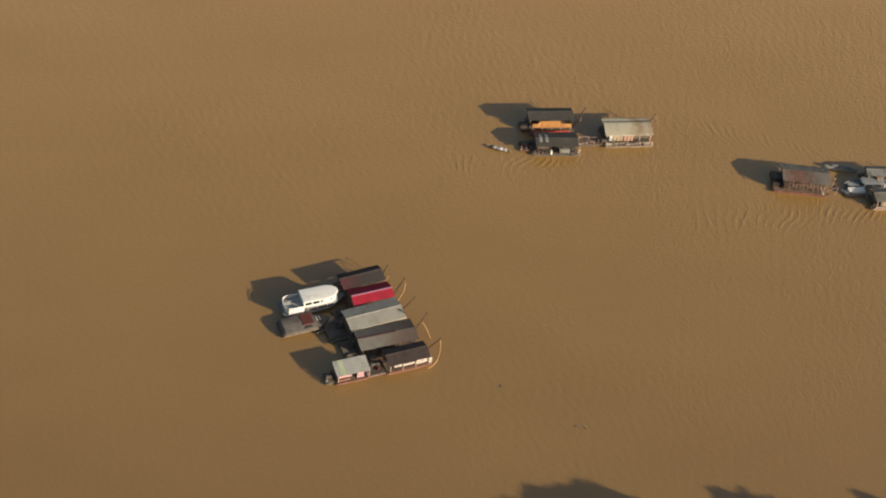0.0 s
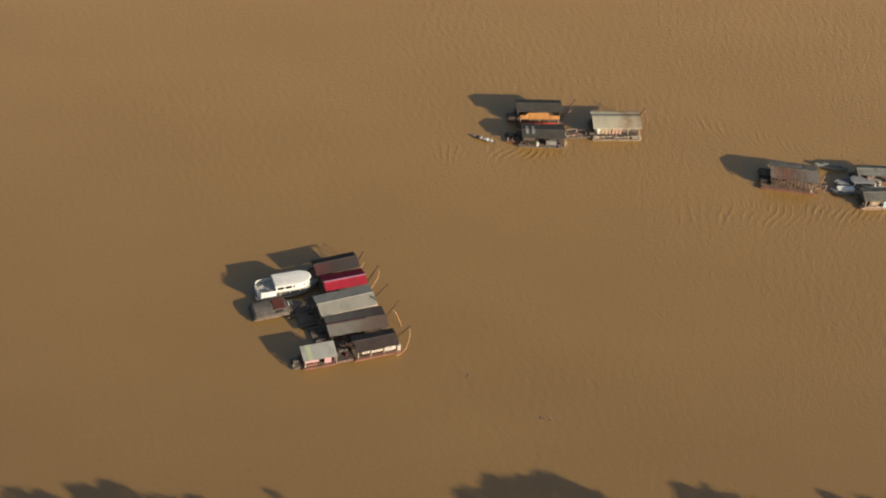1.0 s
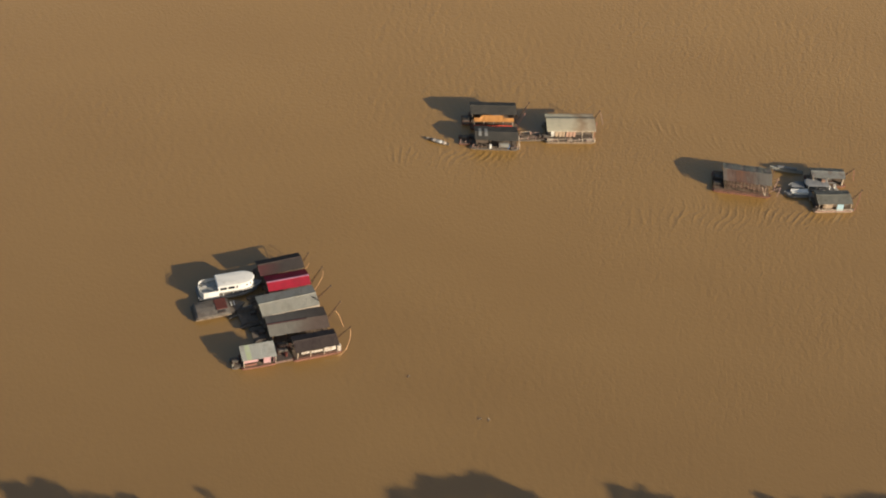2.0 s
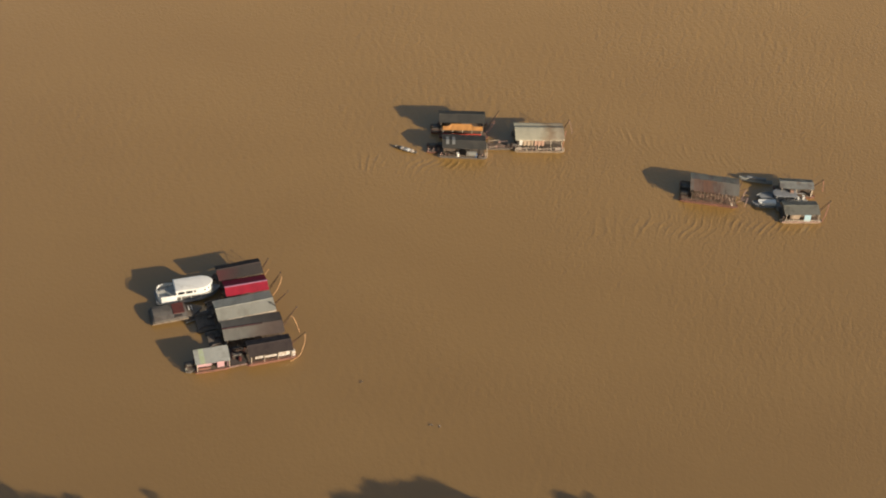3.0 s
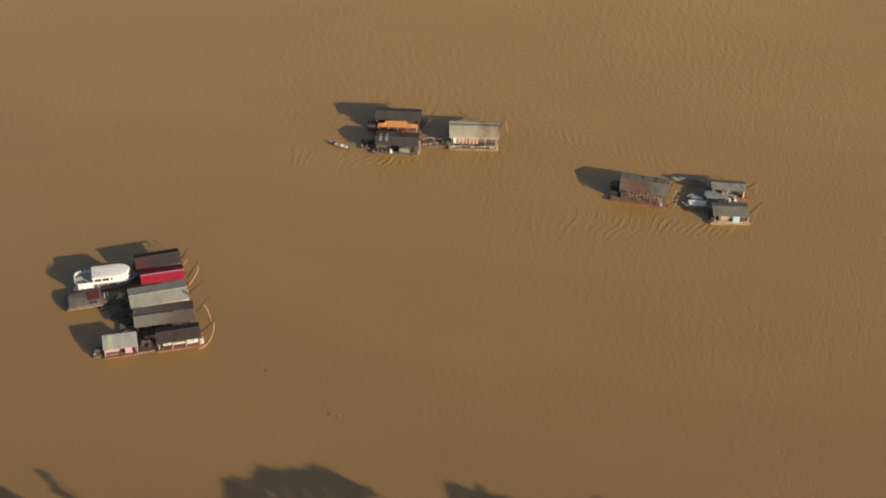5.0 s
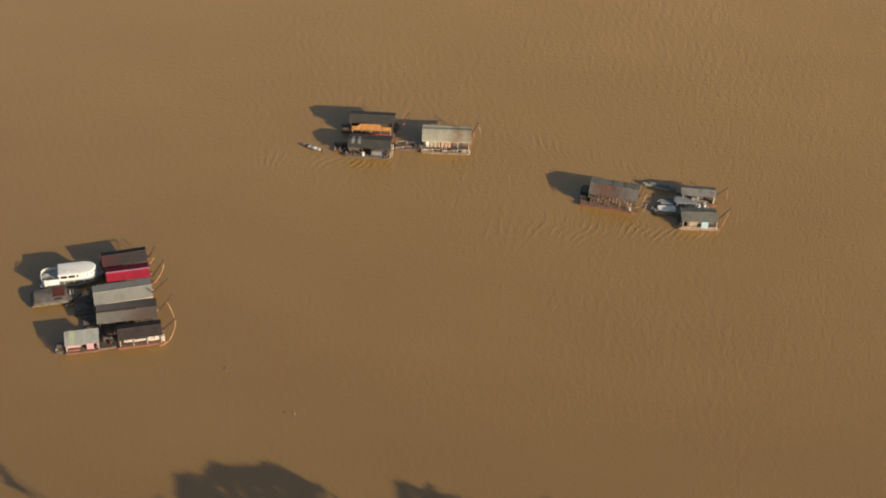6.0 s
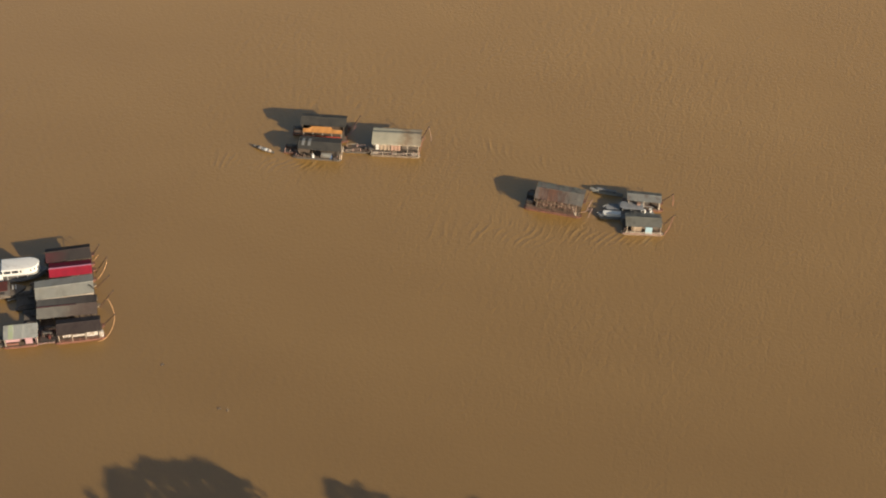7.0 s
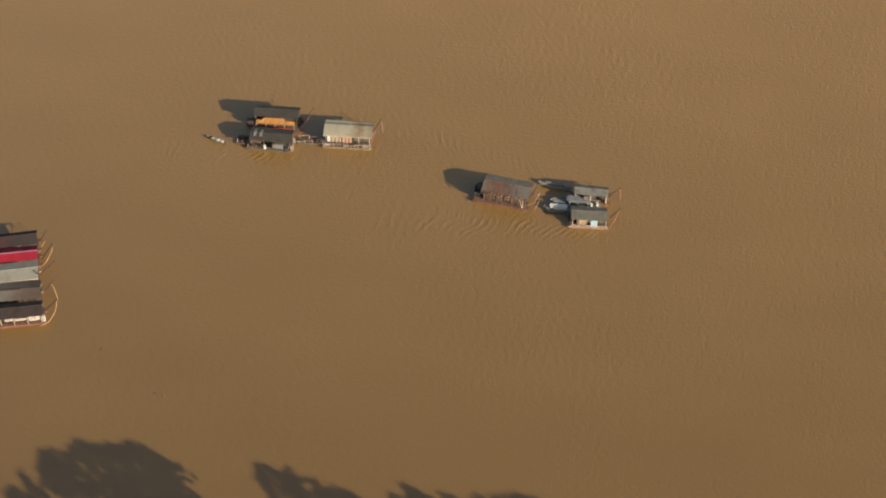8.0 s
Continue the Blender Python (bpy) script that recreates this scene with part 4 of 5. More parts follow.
    loft(bm, [[(x, y, 3.28) for x, y in pts], [(x * 1.005, y * 1.01, 3.36) for x, y in pts], [(1.1 + (x - 1.1) * 0.95, y * 0.9, 3.46) for x, y in pts], [(1.1 + (x - 1.1) * 0.5, y * 0.4, 3.53) for x, y in pts]])
    part("roof", bm, WHITE_PAINT, root)
    bm = B()
    box(bm, -5.5, -4.6, 0.3, 1.2, 1.88, 2.2, 0.04)
    part("deck_locker", bm, GREY_PAINT, root)
    for p in root.children_recursive:
        p.data.transform(Matrix.Diagonal((1.0, 1.12, 1.0, 1.0)))


riverboat()


def covered_barge():
    root = thing("barge", -41.15, -56.42, 0, 19, "low grey covered barge with a dark red hatch", "barge")
    bm = loft(B(), hull_rings(10.6, 4.45, 0.55, stern=0.92, sheer=0.35, full=2.6))
    bmesh.ops.recalc_face_normals(bm, faces=bm.faces)
    part("hull", bm, DARK_HULL, root)
    bm = B()
    loft(bm, [[(x, -2.15, 0.55), (x, -2.1, 1.2), (x, -1.1, 1.45), (x, 0, 1.54), (x, 1.1, 1.45), (x, 2.1, 1.2), (x, 2.15, 0.55)] for x in (-4.6, -2.6, -0.3, 2.0)])
    loft(bm, [[(x, -2.15 * w, 0.55), (x, -2.1 * w, 0.6 + 0.6 * h), (x, -1.1 * w, 0.6 + 0.84 * h), (x, 0, 0.6 + 0.94 * h), (x, 1.1 * w, 0.6 + 0.84 * h), (x, 2.1 * w, 0.6 + 0.6 * h), (x, 2.15 * w, 0.55)] for x, w, h in ((-5.15, 0.72, 0.3), (-5.0, 0.88, 0.7), (-4.6, 1.0, 0.998))])
    part("cabin", bm, DULL_BROWN, root, "grey-brown rounded cabin top")
    part("open_hatch", box(B(), -0.5, 1.0, -2.0, -1.35, 1.2, 1.42, 0.03), DARK_STEEL, root, "dark opening in the cabin side")
    bm = B()
    box(bm, -0.7, 1.6, -1.15, 1.75, 1.40, 1.6, 0.04)
    part("hatch", bm, PATCH_RED, root, "dark red hatch cover")
    bm = B()
    box(bm, -5.1, 2.1, -2.27, -2.15, 0.5, 0.72, 0.02)
    part("gunwale", bm, TAN_HULL, root)
    for x in (2.5, 3.1):
        bm = B()
        box(bm, x, x + 0.2, -0.2, 1.0, 0.75, 0.95, 0.03)
        part("thwart", bm, WHITE_CLOTH, root, "pale bench board")
    bm = B()
    prism(bm, [(2.05, -1.7), (4.0, -1.1), (4.0, 1.1), (2.05, 1.7)], 0.6, 0.72)
    part("foredeck", bm, DARK_WOOD, root)


covered_barge()


def tender(x, y, heading, length, label):
    root = thing("rowing_boat", x, y, 0, heading, label, "boat", "small boats")
    open_hull(root, "hull", length, 1.35, 0.4, DARK_HULL, keel=-0.12, sheer=0.3)
    for side in (-1, 1):
        bm = tube(B(), [(-length * 0.49, side * 0.55, 0.42), (-length * 0.15, side * 0.68, 0.42), (length * 0.2, side * 0.6, 0.46), (length * 0.49, side * 0.05, 0.7)], 0.06, 5, 4)
        part("gunwale", bm, GREY_PAINT, root, "worn grey gunwale")
    for s in (-0.25, 0.05, 0.3):
        bm = B()
        box(bm, s * length - 0.12, s * length + 0.12, -0.52, 0.52, 0.26, 0.31, 0.01)
        part("thwart", bm, WOOD, root)
    return root


tender(-36.9, -56.9, 35, 5.4, "dark wooden rowing boat moored beside the barge")


def canoe():
    root = thing("canoe", 2.9, -1.05, 0, 160, "narrow grey wooden canoe loaded with pale sacks", "canoe", "small boats")
    open_hull(root, "hull", 5.5, 1.2, 0.36, GREY_BROWN, keel=-0.1, stern=0.5, sheer=0.12, full=3.4)
    for s in (-0.28, 0.3):
        bm = B()
        box(bm, s * 6.3 - 0.1, s * 6.3 + 0.1, -0.36, 0.36, 0.24, 0.29, 0.01)
        part("thwart", bm, WOOD, root)
    for k, (x, m) in enumerate(((-1.5, CURTAIN), (-0.75, WHITE_CLOTH), (0.0, GREY_PAINT), (0.8, CURTAIN))):
        sack = thing("sack", 0, 0, 0, 0, "pale cloth sack lying in the canoe", "sack", "sacks in the canoe")
        sack.matrix_world = pose(2.9, -1.05, 0.02, 0, 0, 160) @ pose(x, 0, 0, 0, 0, 8 * k)
        bm = B()
        bmesh.ops.create_icosphere(bm, subdivisions=2, radius=0.52, matrix=Matrix.Translation((0, 0, 0.3)) @ Matrix.Diagonal((1.15, 0.95, 0.6, 1)))
        for v in bm.verts:
            v.co += noise.noise_vector(v.co * 3 + Vector((k * 5, 0, 0))) * 0.05
        part("bag", bm, m, sack)


canoe()


# ---- the middle group: a pair of dark-roofed rafts and the canvas-roofed one ----
def raft_orange():
    root = thing("dredge_raft", 15.53, 8.15, 0, 3.0, "floating dredge with black roof and orange tarpaulin awning", "dredge raft", "dredge rafts")
    rnd = random.Random(21)
    raft_base(root, -5.3, 6.0, -4.2, 2.0, RED_HULL, rim=RED_HULL)
    raft_base(root, -7.1, -4.8, -2.5, 0.6, RED_HULL, boards=DARK_WOOD)
    gable_roof(root, 10.6, 4.5, 3.15, 3.75, 0.2, const(SOOT_SHEET), const(SOOT_SHEET), SOOT_SHEET, rnd)
    posts(root, (-4.8, -1.6, 1.6, 4.8), (-1.8, 1.8), 0.45, (3.0, 3.0), DARK_WOOD)
    posts(root, (-4.4, -2.2, 0.0, 2.2, 4.4), (-3.45,), 0.45, (2.05,), PALE_WOOD, 0.055)
    bm = B()
    n = 14
    rows = []
    for v in (0, 0.33, 0.66, 1.0):
        row = []
        for k in range(n + 1):
            x = -4.5 + 9.1 * k / n
            inset = 0.9 if (k < 3 or k > 10) else 0.0
            y = -2.1 - (0.2 + 0.7 * inset) * (1 - v) - 1.45 * v
            row.append((x, y, 2.95 - 0.28 * inset * (1 - v) - 0.85 * v - 0.10 * math.sin(math.pi * v) * (0.6 + 0.4 * math.cos(2.4 * k))))
        rows.append(row)
    top = [[bm.verts.new(p) for p in r] for r in rows]
    low = [[bm.verts.new((p[0], p[1], p[2] - 0.03)) for p in r] for r in rows]
    for a, b in zip(range(3), range(1, 4)):
        for k in range(n):
            bm.faces.new((top[a][k + 1], top[a][k], top[b][k], top[b][k + 1]))
            bm.faces.new((low[a][k], low[a][k + 1], low[b][k + 1], low[b][k]))
    part("awning", bm, ORANGE_TARP, root, "bright orange tarpaulin awning")
    part("low_wall", box(B(), -4.6, 4.4, -3.62, -3.55, 0.5, 1.15), RED_BOARD, root, "bright red low side boards")
    gable_wall(root, -4.9, -1.9, 1.9, 3.06, 0.2, 3.58, DARK_WOOD)
    # unseen wall, added only so its shadow fills the water behind the roof
    part("back_wall", box(B(), -4.8, 4.9, 1.86, 1.94, 0.5, 2.98), DARK_WOOD, root)
    engine(root, -5.9, -1.2, s=0.95)
    engine(root, 1.0, 0.0)
    sluice(root, -4.2, -1.4, -1.0, 0.8, 1.2, 1.9, WOOD)
    boom(root, (5.6, -1.3, 0.6), (8.38, 1.13, 4.0), HOSE_RED, ((7.5, -0.4, 2.35), (7.41, -0.62, 2.2), (6.91, -1.14, 1.6), (6.16, -2.05, 0.8), (5.38, -2.55, 0.5)))


def raft_black():
    root = thing("dredge_raft", 16.04, -0.22, 0, 1.5, "floating dredge with soot-black roof and two milky skylight sheets", "dredge raft", "dredge rafts")
    rnd = random.Random(22)
    raft_base(root, -5.8, 5.3, -2.75, 2.4, DARK_HULL, boards=DARK_WOOD)
    gable_roof(root, 9.8, 5.0, 2.7, 3.35, -0.3, const(SOOT_SHEET), const(SOOT_SHEET), SOOT_SHEET, rnd)
    for x in (-3.75, -2.35):
        bm = loft(B(), [[(x - 0.33, y, z), (x + 0.33, y, z), (x + 0.33, y, z + 0.03), (x - 0.33, y, z + 0.03)] for y, z in ((1.2, 3.03), (-0.3, 3.43), (-1.5, 3.09))])
        part("skylight", bm, TRANSLUCENT, root, "milky plastic sheet laid over the ridge")
    posts(root, (-4.5, -1.5, 1.5, 4.6), (-2.2, 2.2), 0.45, (2.6, 2.6), DARK_WOOD)
    posts(root, (4.9, 5.3), (-2.6, 0.4), 0.45, (2.0, 2.1), PALE_WOOD, 0.065)
    for z in (1.15, 2.0):
        part("end_rail", bar(B(), (5.3, 0.45, z), (5.28, -2.65, z - 0.08), 0.06, 5), PALE_WOOD, root, "pale timber end rail")
    gable_wall(root, -4.6, -2.1, 2.1, 2.62, -0.3, 3.18, DARK_WOOD)
    rail(root, -3.6, 3.4, -2.65, 0.5, WOOD, 0.45, 6, bars=(1.0,))
    for k, (x, h) in enumerate(((-5.3, 1.5), (-4.9, 0.9), (-4.2, 1.2), (4.1, 1.3), (4.9, 1.6))):
        part("stake", bar(B(), (x, -2.6 + 0.1 * (k % 2), 0.45), (x + 0.25, -2.5, h), 0.06, 5), PINK_TIMBER, root, "pinkish painted stake")
    bm = bar(B(), (0.6, -2.3, 1.25), (2.9, -2.3, 1.25), 0.62, 14)
    part("fuel_tank", bm, ZINC_GREY, root, "grey steel cylinder tank")
    raft_base(root, -8.3, -5.5, -1.3, 1.8, RED_HULL, boards=DARK_WOOD)
    for k in range(3):
        part("stake", bar(B(), (-8.0 + 1.1 * k, -1.2 + 0.2 * k, 0.45), (-7.9 + 1.2 * k, -1.0 + 0.3 * k, 1.5 - 0.2 * k), 0.07, 5), PINK_TIMBER, root, "pinkish painted stake")
    part("roof_panel", box(B(), -4.7, -2.0, -2.98, -2.2, 2.38, 2.46, 0.02), WOOD, root, "bare brown plank panel under the eave")
    part("pump_drum", bar(B(), (3.3, -2.45, 0.55), (4.2, -2.35, 0.55), 0.5, 12), DARK_STEEL, root, "black steel winch drum")
    engine(root, -7.0, 0.5, s=0.7)
    engine(root, -4.6, 0.6, s=0.8)
    sluice(root, -4.0, -1.0, -0.8, 1.0, 1.2, 1.9, WOOD)


def raft_canvas():
    root = thing("dredge_raft", 33.2, 4.92, 0, 3.9, "floating dredge with pale canvas roof and beige hanging cloths", "dredge raft", "dredge rafts")
    rnd = random.Random(23)
    raft_base(root, -5.9, 5.7, -4.3, 2.9, TAN_HULL, boards=DARK_WOOD, rim=TAN_HULL)
    canvas_roof(root, 11.3, 6.2, 2.7, 3.65, CANVAS, 0.5)
    posts(root, (-5.1, -2.6, 0, 2.6, 5.1), (-2.75, 2.7), 0.45, (2.75, 2.75), PALE_WOOD)
    posts(root, (-5.6, -0.4, 5.4), (-4.15,), 0.45, (1.65,), PALE_WOOD, 0.06)
    for k in range(13):
        x = -5.5 + 0.9 * k + rnd.uniform(-0.2, 0.2)
        lean = rnd.uniform(-0.3, 0.3)
        part("stake", bar(B(), (x, -4.2, 0.45), (x + lean, -4.2 + rnd.uniform(-0.1, 0.4), rnd.uniform(0.9, 1.9)), 0.055, 5), PINK_TIMBER if k % 3 else PALE_WOOD, root, "leaning pale timber stake")
    for a, b, h in ((-5.4, -1.2, 1.15), (-0.8, 2.6, 0.95), (2.2, 5.3, 1.3)):
        part("handrail", bar(B(), (a, -4.2, h), (b, -4.15, h + 0.15), 0.05, 5), PALE_WOOD, root)
    for a, b, y0, y1 in ((-5.3, -4.1, -4.0, -3.2), (3.6, 5.0, -4.0, -3.3)):
        part("duckboard", box(B(), a, b, y0, y1, 0.56, 0.64, 0.01), PALE_WOOD, root, "pale loose deck boards")
    for k, (a, b, m, lab) in enumerate(((-3.9, -1.5, BEIGE_CLOTH, "beige hanging cloth"), (-1.2, 1.0, SALMON_CLOTH, "salmon hanging cloth"), (-4.7, -4.0, WHITE_CLOTH, "white hanging cloth"))):
        cloth(root, "curtain", a, b, -2.95, 1.1, 2.5, m, k + 31, 0.3, lab)
    bm = B()
    box(bm, 1.2, 4.9, -1.6, -1.5, 0.5, 2.3)
    # dark panel standing in for the shade in the openings under the roof
    part("partition", bm, DARK_WOOD, root)
    gable_wall(root, -5.05, -2.6, 2.6, 2.82, 0.25, 3.3, DARK_WOOD)
    engine(root, 0.8, 0.6, s=1.1)
    engine(root, -5.6, -2.6, s=0.7)
    boom(root, (5.4, 2.2, 0.6), (7.2, 2.9, 3.8), HOSE_RED, ((6.4, 0.7, 2.4), (5.9, -0.8, 2.0), (5.5, -2.4, 1.2), (5.2, -3.4, 0.5)))
    bm = B()
    tube(bm, [(7.2, 2.9, 3.7), (7.65, 2.05, 2.5), (7.96, 1.19, 1.2)], 0.045, 6, 4)
    part("water_hose", bm, PINK_TIMBER, root, "pinkish water hose")


def walkway():
    root = thing("floating_walkway", 24.6, 1.7, 0, 5, "weathered plank walkway on floats with pale rails", "walkway")
    pontoon(root, -3.2, 3.0, -0.5, 0.7, DARK_HULL)
    pontoon(root, -3.2, 3.0, 0.6, 0.7, WOOD)
    deck(root, -3.0, 2.6, -0.9, 1.0)
    for k, (a, b, h, y) in enumerate(((-2.9, -1.0, 0.8, -0.85), (-1.3, 0.8, 1.05, -0.8), (-2.8, -0.2, 1.2, 0.9), (-0.4, 1.6, 0.95, 0.95))):
        part("handrail", bar(B(), (a, y, h), (b, y + 0.1, h + 0.2), 0.045, 5), PINK_TIMBER if k % 2 else PALE_WOOD, root)
        part("stake", bar(B(), (a + 0.1, y, 0.4), (a + 0.2, y, h + 0.35), 0.055, 5), PINK_TIMBER, root)
        part("stake", bar(B(), (b - 0.1, y, 0.4), (b - 0.25, y, h + 0.25), 0.055, 5), PINK_TIMBER, root)
    engine(root, 2.2, 0.2, s=0.6)


raft_orange()
raft_black()
raft_canvas()
walkway()
drum(14.8, -2.75, 0.51, WHITE_CLOTH, "white plastic drum standing on the raft deck")
drum(-27.0, -68.3, 0.51, PATCH_RED, "dark red drum standing on the raft deck")
drum(18.9, -2.55, 0.51, BLUE_DRUM, "dark blue drum standing on the raft deck")
drum(12.7, -2.7, 0.51, DARK_STEEL, "rusty black drum standing on the raft deck")


# ---- the far group: rusted raft, grey boats and two small rafts ----
def raft_rust():
    root = thing("dredge_raft", 71.95, -10.8, 0, -6.6, "floating dredge with rusted roof and bare rafters showing", "dredge raft", "dredge rafts")
    rnd = random.Random(31)
    raft_base(root, -7.4, 5.6, -3.6, 3.0, RED_HULL, rim=RED_HULL)
    gable_roof(root, 10.8, 7.0, 2.85, 3.6, 0.6, const(STREAKED), lambda s, k: GREY_BROWN if k % 3 == 1 else ZINC_MID, None, rnd, 1.6, short=0.75)
    for k in range(22):
        x = -4.2 + 0.4 * k
        bm = bar(B(), (x, -2.4, 3.02), (x + rnd.uniform(-0.12, 0.12), -3.5 - rnd.uniform(0, 0.25), rnd.uniform(1.3, 2.2)), 0.062, 4)
        part("rafter", bm, SALMON_CLOTH if k % 2 else RUST_RED, root, "bare rafter end")
    for a, b in (((3.3, -2.9, 2.5), (4.2, -3.4, 0.6)), ((4.1, -2.9, 2.4), (4.3, -3.4, 0.6))):
        part("prop", bar(B(), a, b, 0.08, 5), PALE_WOOD, root, "pale leaning prop")
    posts(root, (-4.8, -1.6, 1.6, 4.8), (-2.7, 2.6), 0.45, (2.75, 2.75), WOOD)
    rail(root, -6.8, 3.6, -3.5, 0.5, RED_HULL, 0.5, 6)
    gable_wall(root, -4.75, -2.5, 2.5, 2.78, 0.4, 3.38, DARK_WOOD)
    engine(root, -6.0, 0.2, s=1.15)
    engine(root, -6.2, -1.6, s=0.9)
    engine(root, 0.5, 0.2)
    sluice(root, -3.8, -0.8, -0.9, 0.9, 1.2, 1.9, WOOD)
    for a, b, c in (((5.2, 1.6, 0.5), (7.2, 0.9, 2.3), (6.4, -0.6, 0.4)), ((5.2, -2.0, 0.5), (7.6, -1.6, 1.9), (7.0, -3.0, 0.3))):
        bm = B()
        bar(bm, a, b, 0.075, 5)
        bar(bm, b, c, 0.075, 5)
        part("winch_frame", bm, PINK_TIMBER, root, "pinkish timber winch frame")
    boom(root, (5.3, 0.8, 0.6), (6.3, 3.4, 2.7))


def raft_small_grey():
    root = thing("dredge_raft", 90.61, -8.38, 0, 0.6, "small floating dredge with grey zinc roof", "dredge raft", "dredge rafts")
    rnd = random.Random(32)
    raft_base(root, -4.6, 4.4, -1.8, 1.7, RED_HULL)
    gable_roof(root, 7.6, 3.5, 2.6, 3.1, 0.1, const(ZINC_GREY), const(ZINC_MID), ZINC_GREY, rnd, 1.2)
    posts(root, (-3.4, 0, 3.4), (-1.5, 1.5), 0.45, (2.5, 2.5), PALE_WOOD)
    gable_wall(root, -3.4, -1.45, 1.45, 2.48, 0.1, 2.92, WOOD)
    part("side_wall", box(B(), -3.3, 2.6, 1.4, 1.48, 0.5, 2.52), WOOD, root)
    engine(root, 0.4, 0.0)
    bm = B()
    box(bm, 3.3, 3.6, -1.5, -0.6, 0.5, 1.9, 0.04)
    part("cupboard", bm, PALE_WOOD, root)
    boom(root, (4.1, 1.2, 0.7), (6.39, 1.67, 2.7), HOSE_RED, ((6.42, 1.6, 2.5), (6.57, 1.15, 1.5), (6.62, 0.95, 0.0)))


def raft_blue_door():
    root = thing("dredge_raft", 90.64, -15.9, 0, 4.5, "small floating dredge with grey roof and sky-blue door", "dredge raft", "dredge rafts")
    rnd = random.Random(33)
    raft_base(root, -4.8, 4.6, -2.8, 2.2, TAN_HULL, rim=PINK_TIMBER)
    gable_roof(root, 7.9, 4.6, 2.15, 2.7, 0.2, const(ZINC_MID), const(ZINC_MID), ZINC_MID, rnd)
    posts(root, (-3.6, -1.9, 1.6, 3.7), (-2.3, 1.95), 0.45, (2.1, 2.1), PALE_WOOD)
    bm = B()
    box(bm, -2.6, -0.3, -1.98, -1.9, 0.5, 1.85)
    part("wall_panel", bm, BEIGE_CLOTH, root, "beige board wall panel")
    bm = B()
    loft(bm, [[(0.4, y, z), (1.85, y, z), (1.85, y + 0.05, z), (0.4, y + 0.05, z)] for y, z in ((-2.40, 2.12), (-2.55, 1.5), (-2.66, 0.9), (-2.70, 0.52))])
    part("door", bm, SKY_BLUE, root, "sky-blue sheet door leaning outwards")
    bm = B()
    box(bm, -2.7, 3.5, -1.0, -0.92, 0.5, 2.1)
    part("inner_wall", bm, DARK_WOOD, root)
    gable_wall(root, -3.55, -1.9, 1.9, 2.1, 0.2, 2.54, WOOD)
    rail(root, -3.9, 4.0, -2.7, 0.5, PALE_WOOD, 0.42, 6)
    engine(root, -0.4, 0.6, s=0.8)
    bm = B()
    bmesh.ops.create_icosphere(bm, subdivisions=2, radius=0.34, matrix=Matrix.Translation((-4.1, -1.6, 0.85)))
    part("float_ball", bm, DARK_STEEL, root)
    boom(root, (4.6, 0.6, 0.6), (6.9, 1.4, 2.9), HOSE_RED, ((6.5, 0.95, 2.6), (6.15, 0.1, 1.7), (5.3, -1.4, 0.8), (4.5, -2.6, 0.4)))


def launch(x, y, heading, length, beam, hullmat, topmat, label, top):
    root = thing("motor_launch", x, y, 0, heading, label, "boat", "grey boats")
    open_hull(root, "hull", length, beam, 0.62, hullmat, sheer=0.3, full=4.6)
    bm = B()
    prism(bm, outline(-length * 0.48, length * 0.2, beam * 0.42, beam * 0.4), 0.2, 0.32)
    part("floor", bm, GREY_PAINT, root)
    bm = B()
    prism(bm, outline(length * 0.18, length * 0.44, beam * 0.3, beam * 0.35), 0.55, 0.78)
    part("foredeck", bm, hullmat, root)
    if top:
        bm = B()
        pts = outline(-length * 0.28, length * 0.2, beam * 0.46, 1.3, 12)
        loft(bm, [[(a, b, 1.60) for a, b in pts], [(a, b, 1.66) for a, b in pts], [(a * 0.96, b * 0.85, 1.72) for a, b in pts], [(a * 0.88, b * 0.5, 1.77) for a, b in pts]])
        part("canopy", bm, topmat, root)
        for s in (-0.24, -0.04, 0.12):
            for side in (-1, 1):
                part("post", bar(B(), (s * length, side * beam * 0.42, 0.5), (s * length, side * beam * 0.42, 1.64), 0.045, 5), WHITE_PAINT, root)
        bm = B()
        box(bm, length * 0.12, length * 0.18, -beam * 0.3, beam * 0.3, 0.7, 1.25, 0.03)
        part("windscreen", bm, GLASS_DARK, root)
    else:
        bm = B()
        prism(bm, outline(-length * 0.3, length * 0.3, beam * 0.27, 0.4), 0.5, 1.25)
        part("engine_cover", bm, topmat, root, "pale engine cover")
    return root


raft_rust()
raft_small_grey()
raft_blue_door()
launch(87.4, -10.6, 183, 11.5, 2.9, GREY_PAINT, BLUEGREY_PAINT, "long grey motor launch with blue-grey canopy", True)
launch(83.7, -13.2, 183, 6.6, 2.3, BLUEGREY_PAINT, WHITE_CLOTH, "grey motor launch with a pale engine cover", False)
launch(82.2, -5.3, 172, 7.6, 0.75, ROOF_PALE, BLUEGREY_PAINT, "slim pale aluminium launch moored behind", False)


def crate(x, y, z, heading, size, material, label):
    root = thing("crate", x, y, z, heading, label, "crate", "crates")
    a, b, c = size
    part("body", box(B(), -a / 2, a / 2, -b / 2, b / 2, 0, c, 0.03), material, root)
    bm = B()
    box(bm, -a / 2 - 0.03, a / 2 + 0.03, -b / 2 - 0.03, b / 2 + 0.03, c - 0.02, c + 0.06, 0.02)
    part("lid", bm, material, root)


crate(89.5, -10.2, 1.745, 4, (0.75, 0.75, 0.3), SALMON_CLOTH, "dull orange box lying on the launch canopy")


drum(90.9, -11.25, 0.33, WHITE_CLOTH, "white plastic drum standing in the launch")
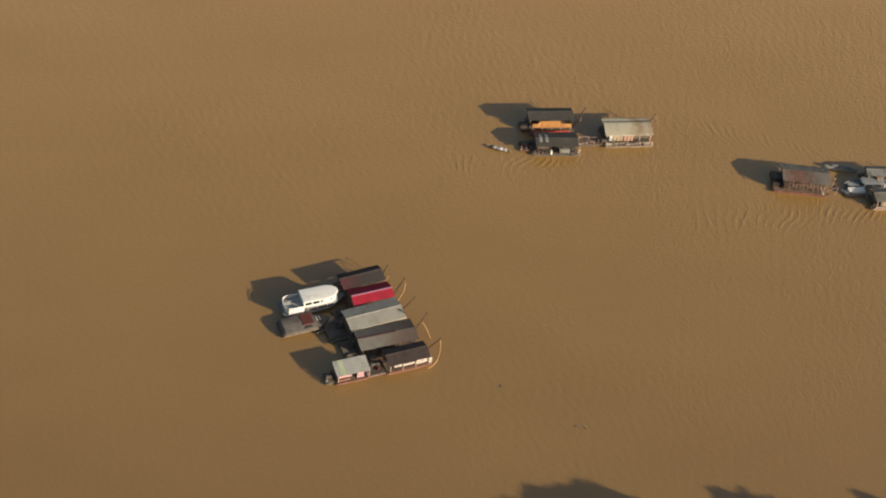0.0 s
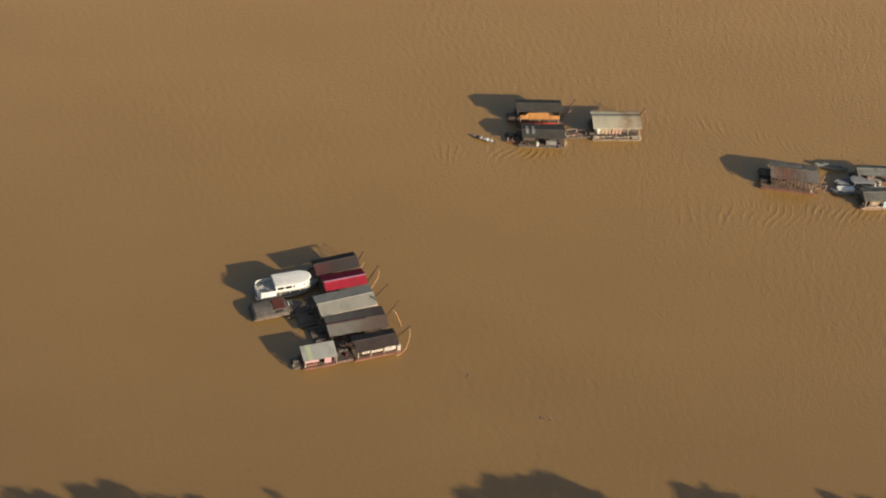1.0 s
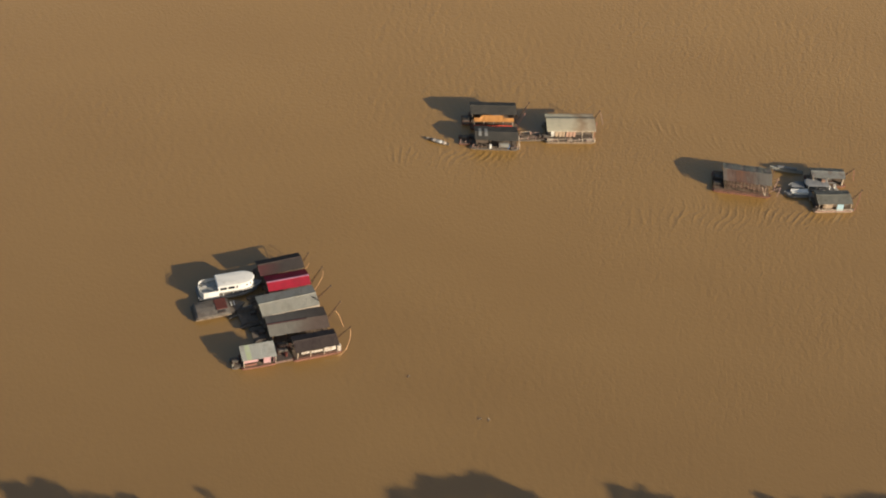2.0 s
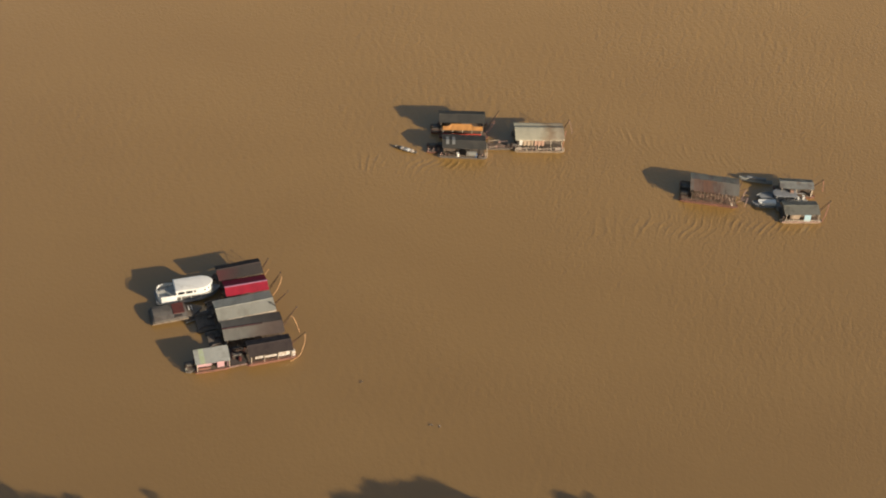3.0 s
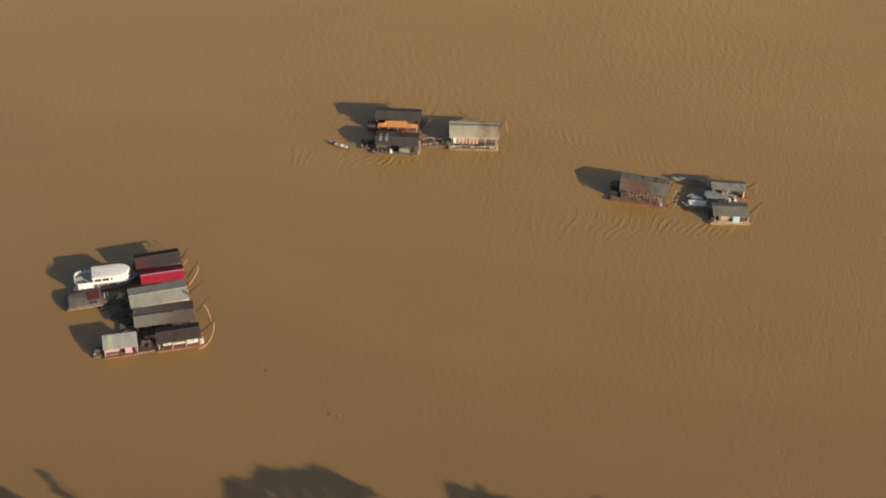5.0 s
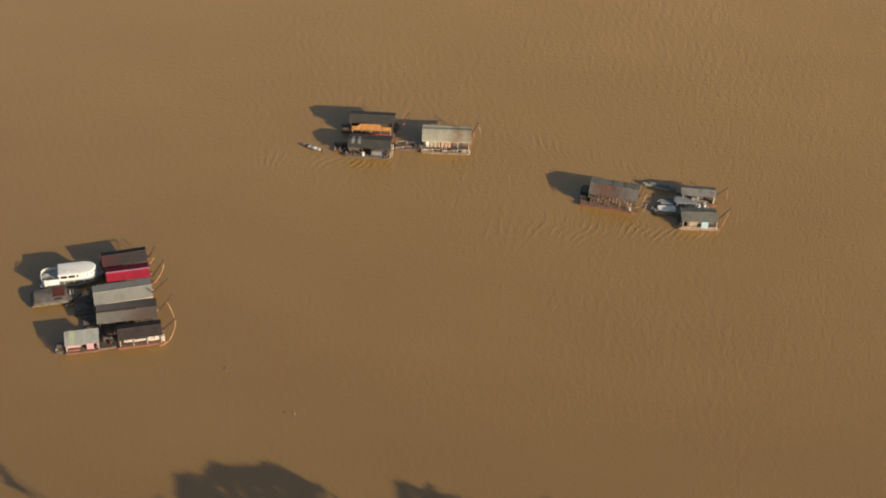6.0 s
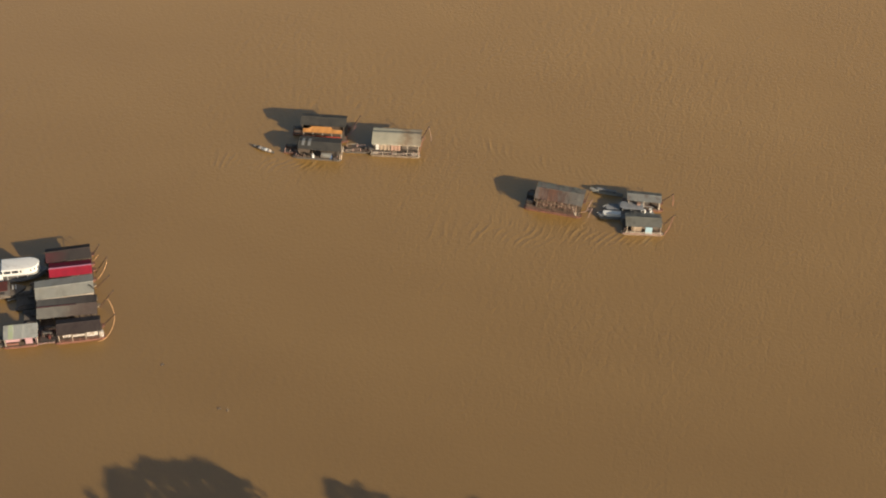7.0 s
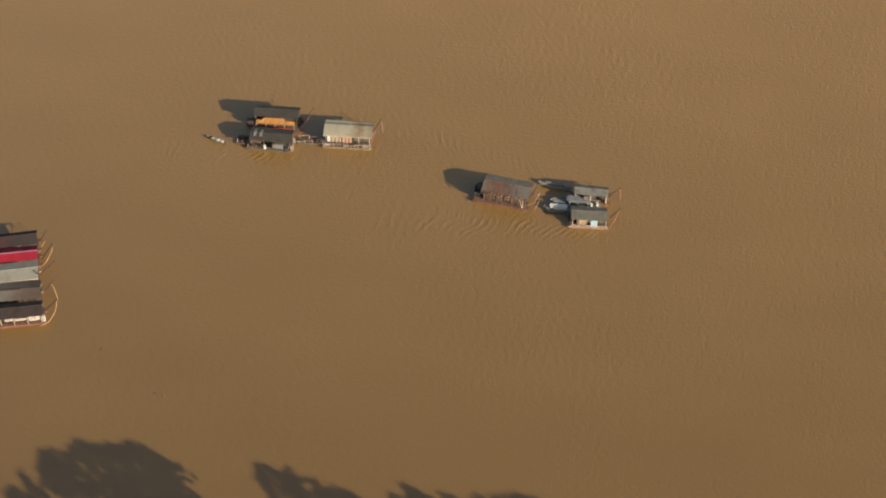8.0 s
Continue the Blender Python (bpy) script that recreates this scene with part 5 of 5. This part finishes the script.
drum(92.2, -10.7, 0.33, WHITE_CLOTH, "white plastic drum standing in the launch")


# ---- drifting wood on the open water ----
def drift(x, y, heading, length, pale, label):
    root = thing("driftwood", x, y, 0, heading, label, "driftwood", "drifting wood")
    part("log", tube(B(), [(-length / 2, 0, 0.0), (0, 0.12, 0.1), (length / 2, -0.05, 0.02)], 0.1, 6, 4), DARK_WOOD, root)
    bm = B()
    bar(bm, (0.05, 0.05, 0.08), (0.2, 0.35, 0.25), 0.07, 5, 0.03)
    part("branch", bm, PALE_WOOD if pale else DARK_WOOD, root)


drift(-3.03, -72.0, 40, 0.65, False, "short dark drifting log in the river")
drift(10.68, -82.05, 5, 0.8, False, "short dark drifting log in the river")
drift(12.4, -82.2, 70, 0.55, True, "forked drifting branch with a pale twig")
# ---- trees on the near bank, whose shadows reach the water ----
tree(86.0, -148.0, 31.0, [([(-9.8, 28.4), (-9.0, 29.8), (-4.9, 31.2), (-3.3, 31.0), (-2.8, 30.1), (-1.4, 29.9), (0.5, 30.3), (1.6, 30.1), (2.5, 29.1), (4.0, 28.6), (5.6, 28.1)], 8.0), ([(5.0, 28.2), (7.5, 27.9), (8.1, 27.0), (8.2, 25.8)], 3.6), ([(6.0, 25.0), (8.2, 25.2), (8.6, 24.4), (8.7, 23.7)], 2.0)], "tall spreading rainforest tree on the river bank", 52)
tree(77.0, -159.5, 30.0, [([(-3.8, 28.0), (-0.9, 29.9), (0.1, 29.7), (0.9, 29.0), (1.5, 28.2)], 3.0), ([(2.2, 29.2), (3.5, 30.5), (4.3, 30.0), (4.6, 28.7)], 2.2)], "slender rainforest tree on the river bank", 47)
tree(118.0, -148.0, 29.0, [([(-2.8, 26.6), (-1.0, 28.3), (0.6, 29.3), (2.3, 29.1), (3.2, 28.4)], 6.0), ([(2.8, 28.2), (3.4, 27.9), (4.9, 27.7), (5.5, 27.1)], 1.2), ([(3.0, 25.9), (4.4, 25.8), (5.6, 25.3), (6.9, 25.2), (7.7, 24.2), (8.0, 23.0)], 3.5)], "tall narrow rainforest tree on the river bank", 55)
tree(142.0, -148.0, 28.0, [([(-1.5, 27.2), (0.0, 28.6), (0.8, 27.9), (1.6, 27.0), (2.2, 27.8), (3.0, 28.4), (4.1, 27.4), (4.5, 26.0), (5.3, 25.6), (5.8, 26.0), (6.3, 25.0), (6.5, 23.0)], 4.5)], "slender rainforest tree on the river bank", 43)
tree(164.0, -148.0, 31.0, [([(-6.0, 30.8), (-4.9, 32.1), (-3.8, 30.6), (-2.5, 30.1), (-1.3, 30.4), (0.0, 29.6), (0.9, 29.8), (1.6, 29.0), (2.4, 29.1), (3.5, 29.0), (4.4, 28.2), (5.2, 27.6), (5.6, 26.0)], 4.5)], "slender rainforest tree on the river bank", 44)
tree(8.0, -148.0, 28.0, [([(-5.0, 27.0), (-1.8, 28.7), (-0.4, 28.3), (0.6, 27.4), (1.9, 27.4), (3.1, 26.1), (3.6, 24.9), (4.2, 24.0), (5.0, 23.8), (5.6, 23.2), (7.8, 22.7), (8.6, 21.2), (9.6, 20.0)], 6.5)], "spreading rainforest tree on the river bank", 45)
tree(-8.0, -148.0, 27.0, [([(-4.0, 27.0), (0.0, 27.1), (2.3, 25.7), (2.7, 24.6), (2.9, 22.0)], 5.0)], "leafy rainforest tree on the river bank", 48)
tree(38.0, -148.0, 26.0, [([(-0.7, 25.7), (0.0, 26.5), (0.6, 27.2), (1.1, 27.4), (1.5, 26.6)], 1.1)], "thin emergent rainforest tree on the river bank", 46, 0.35)
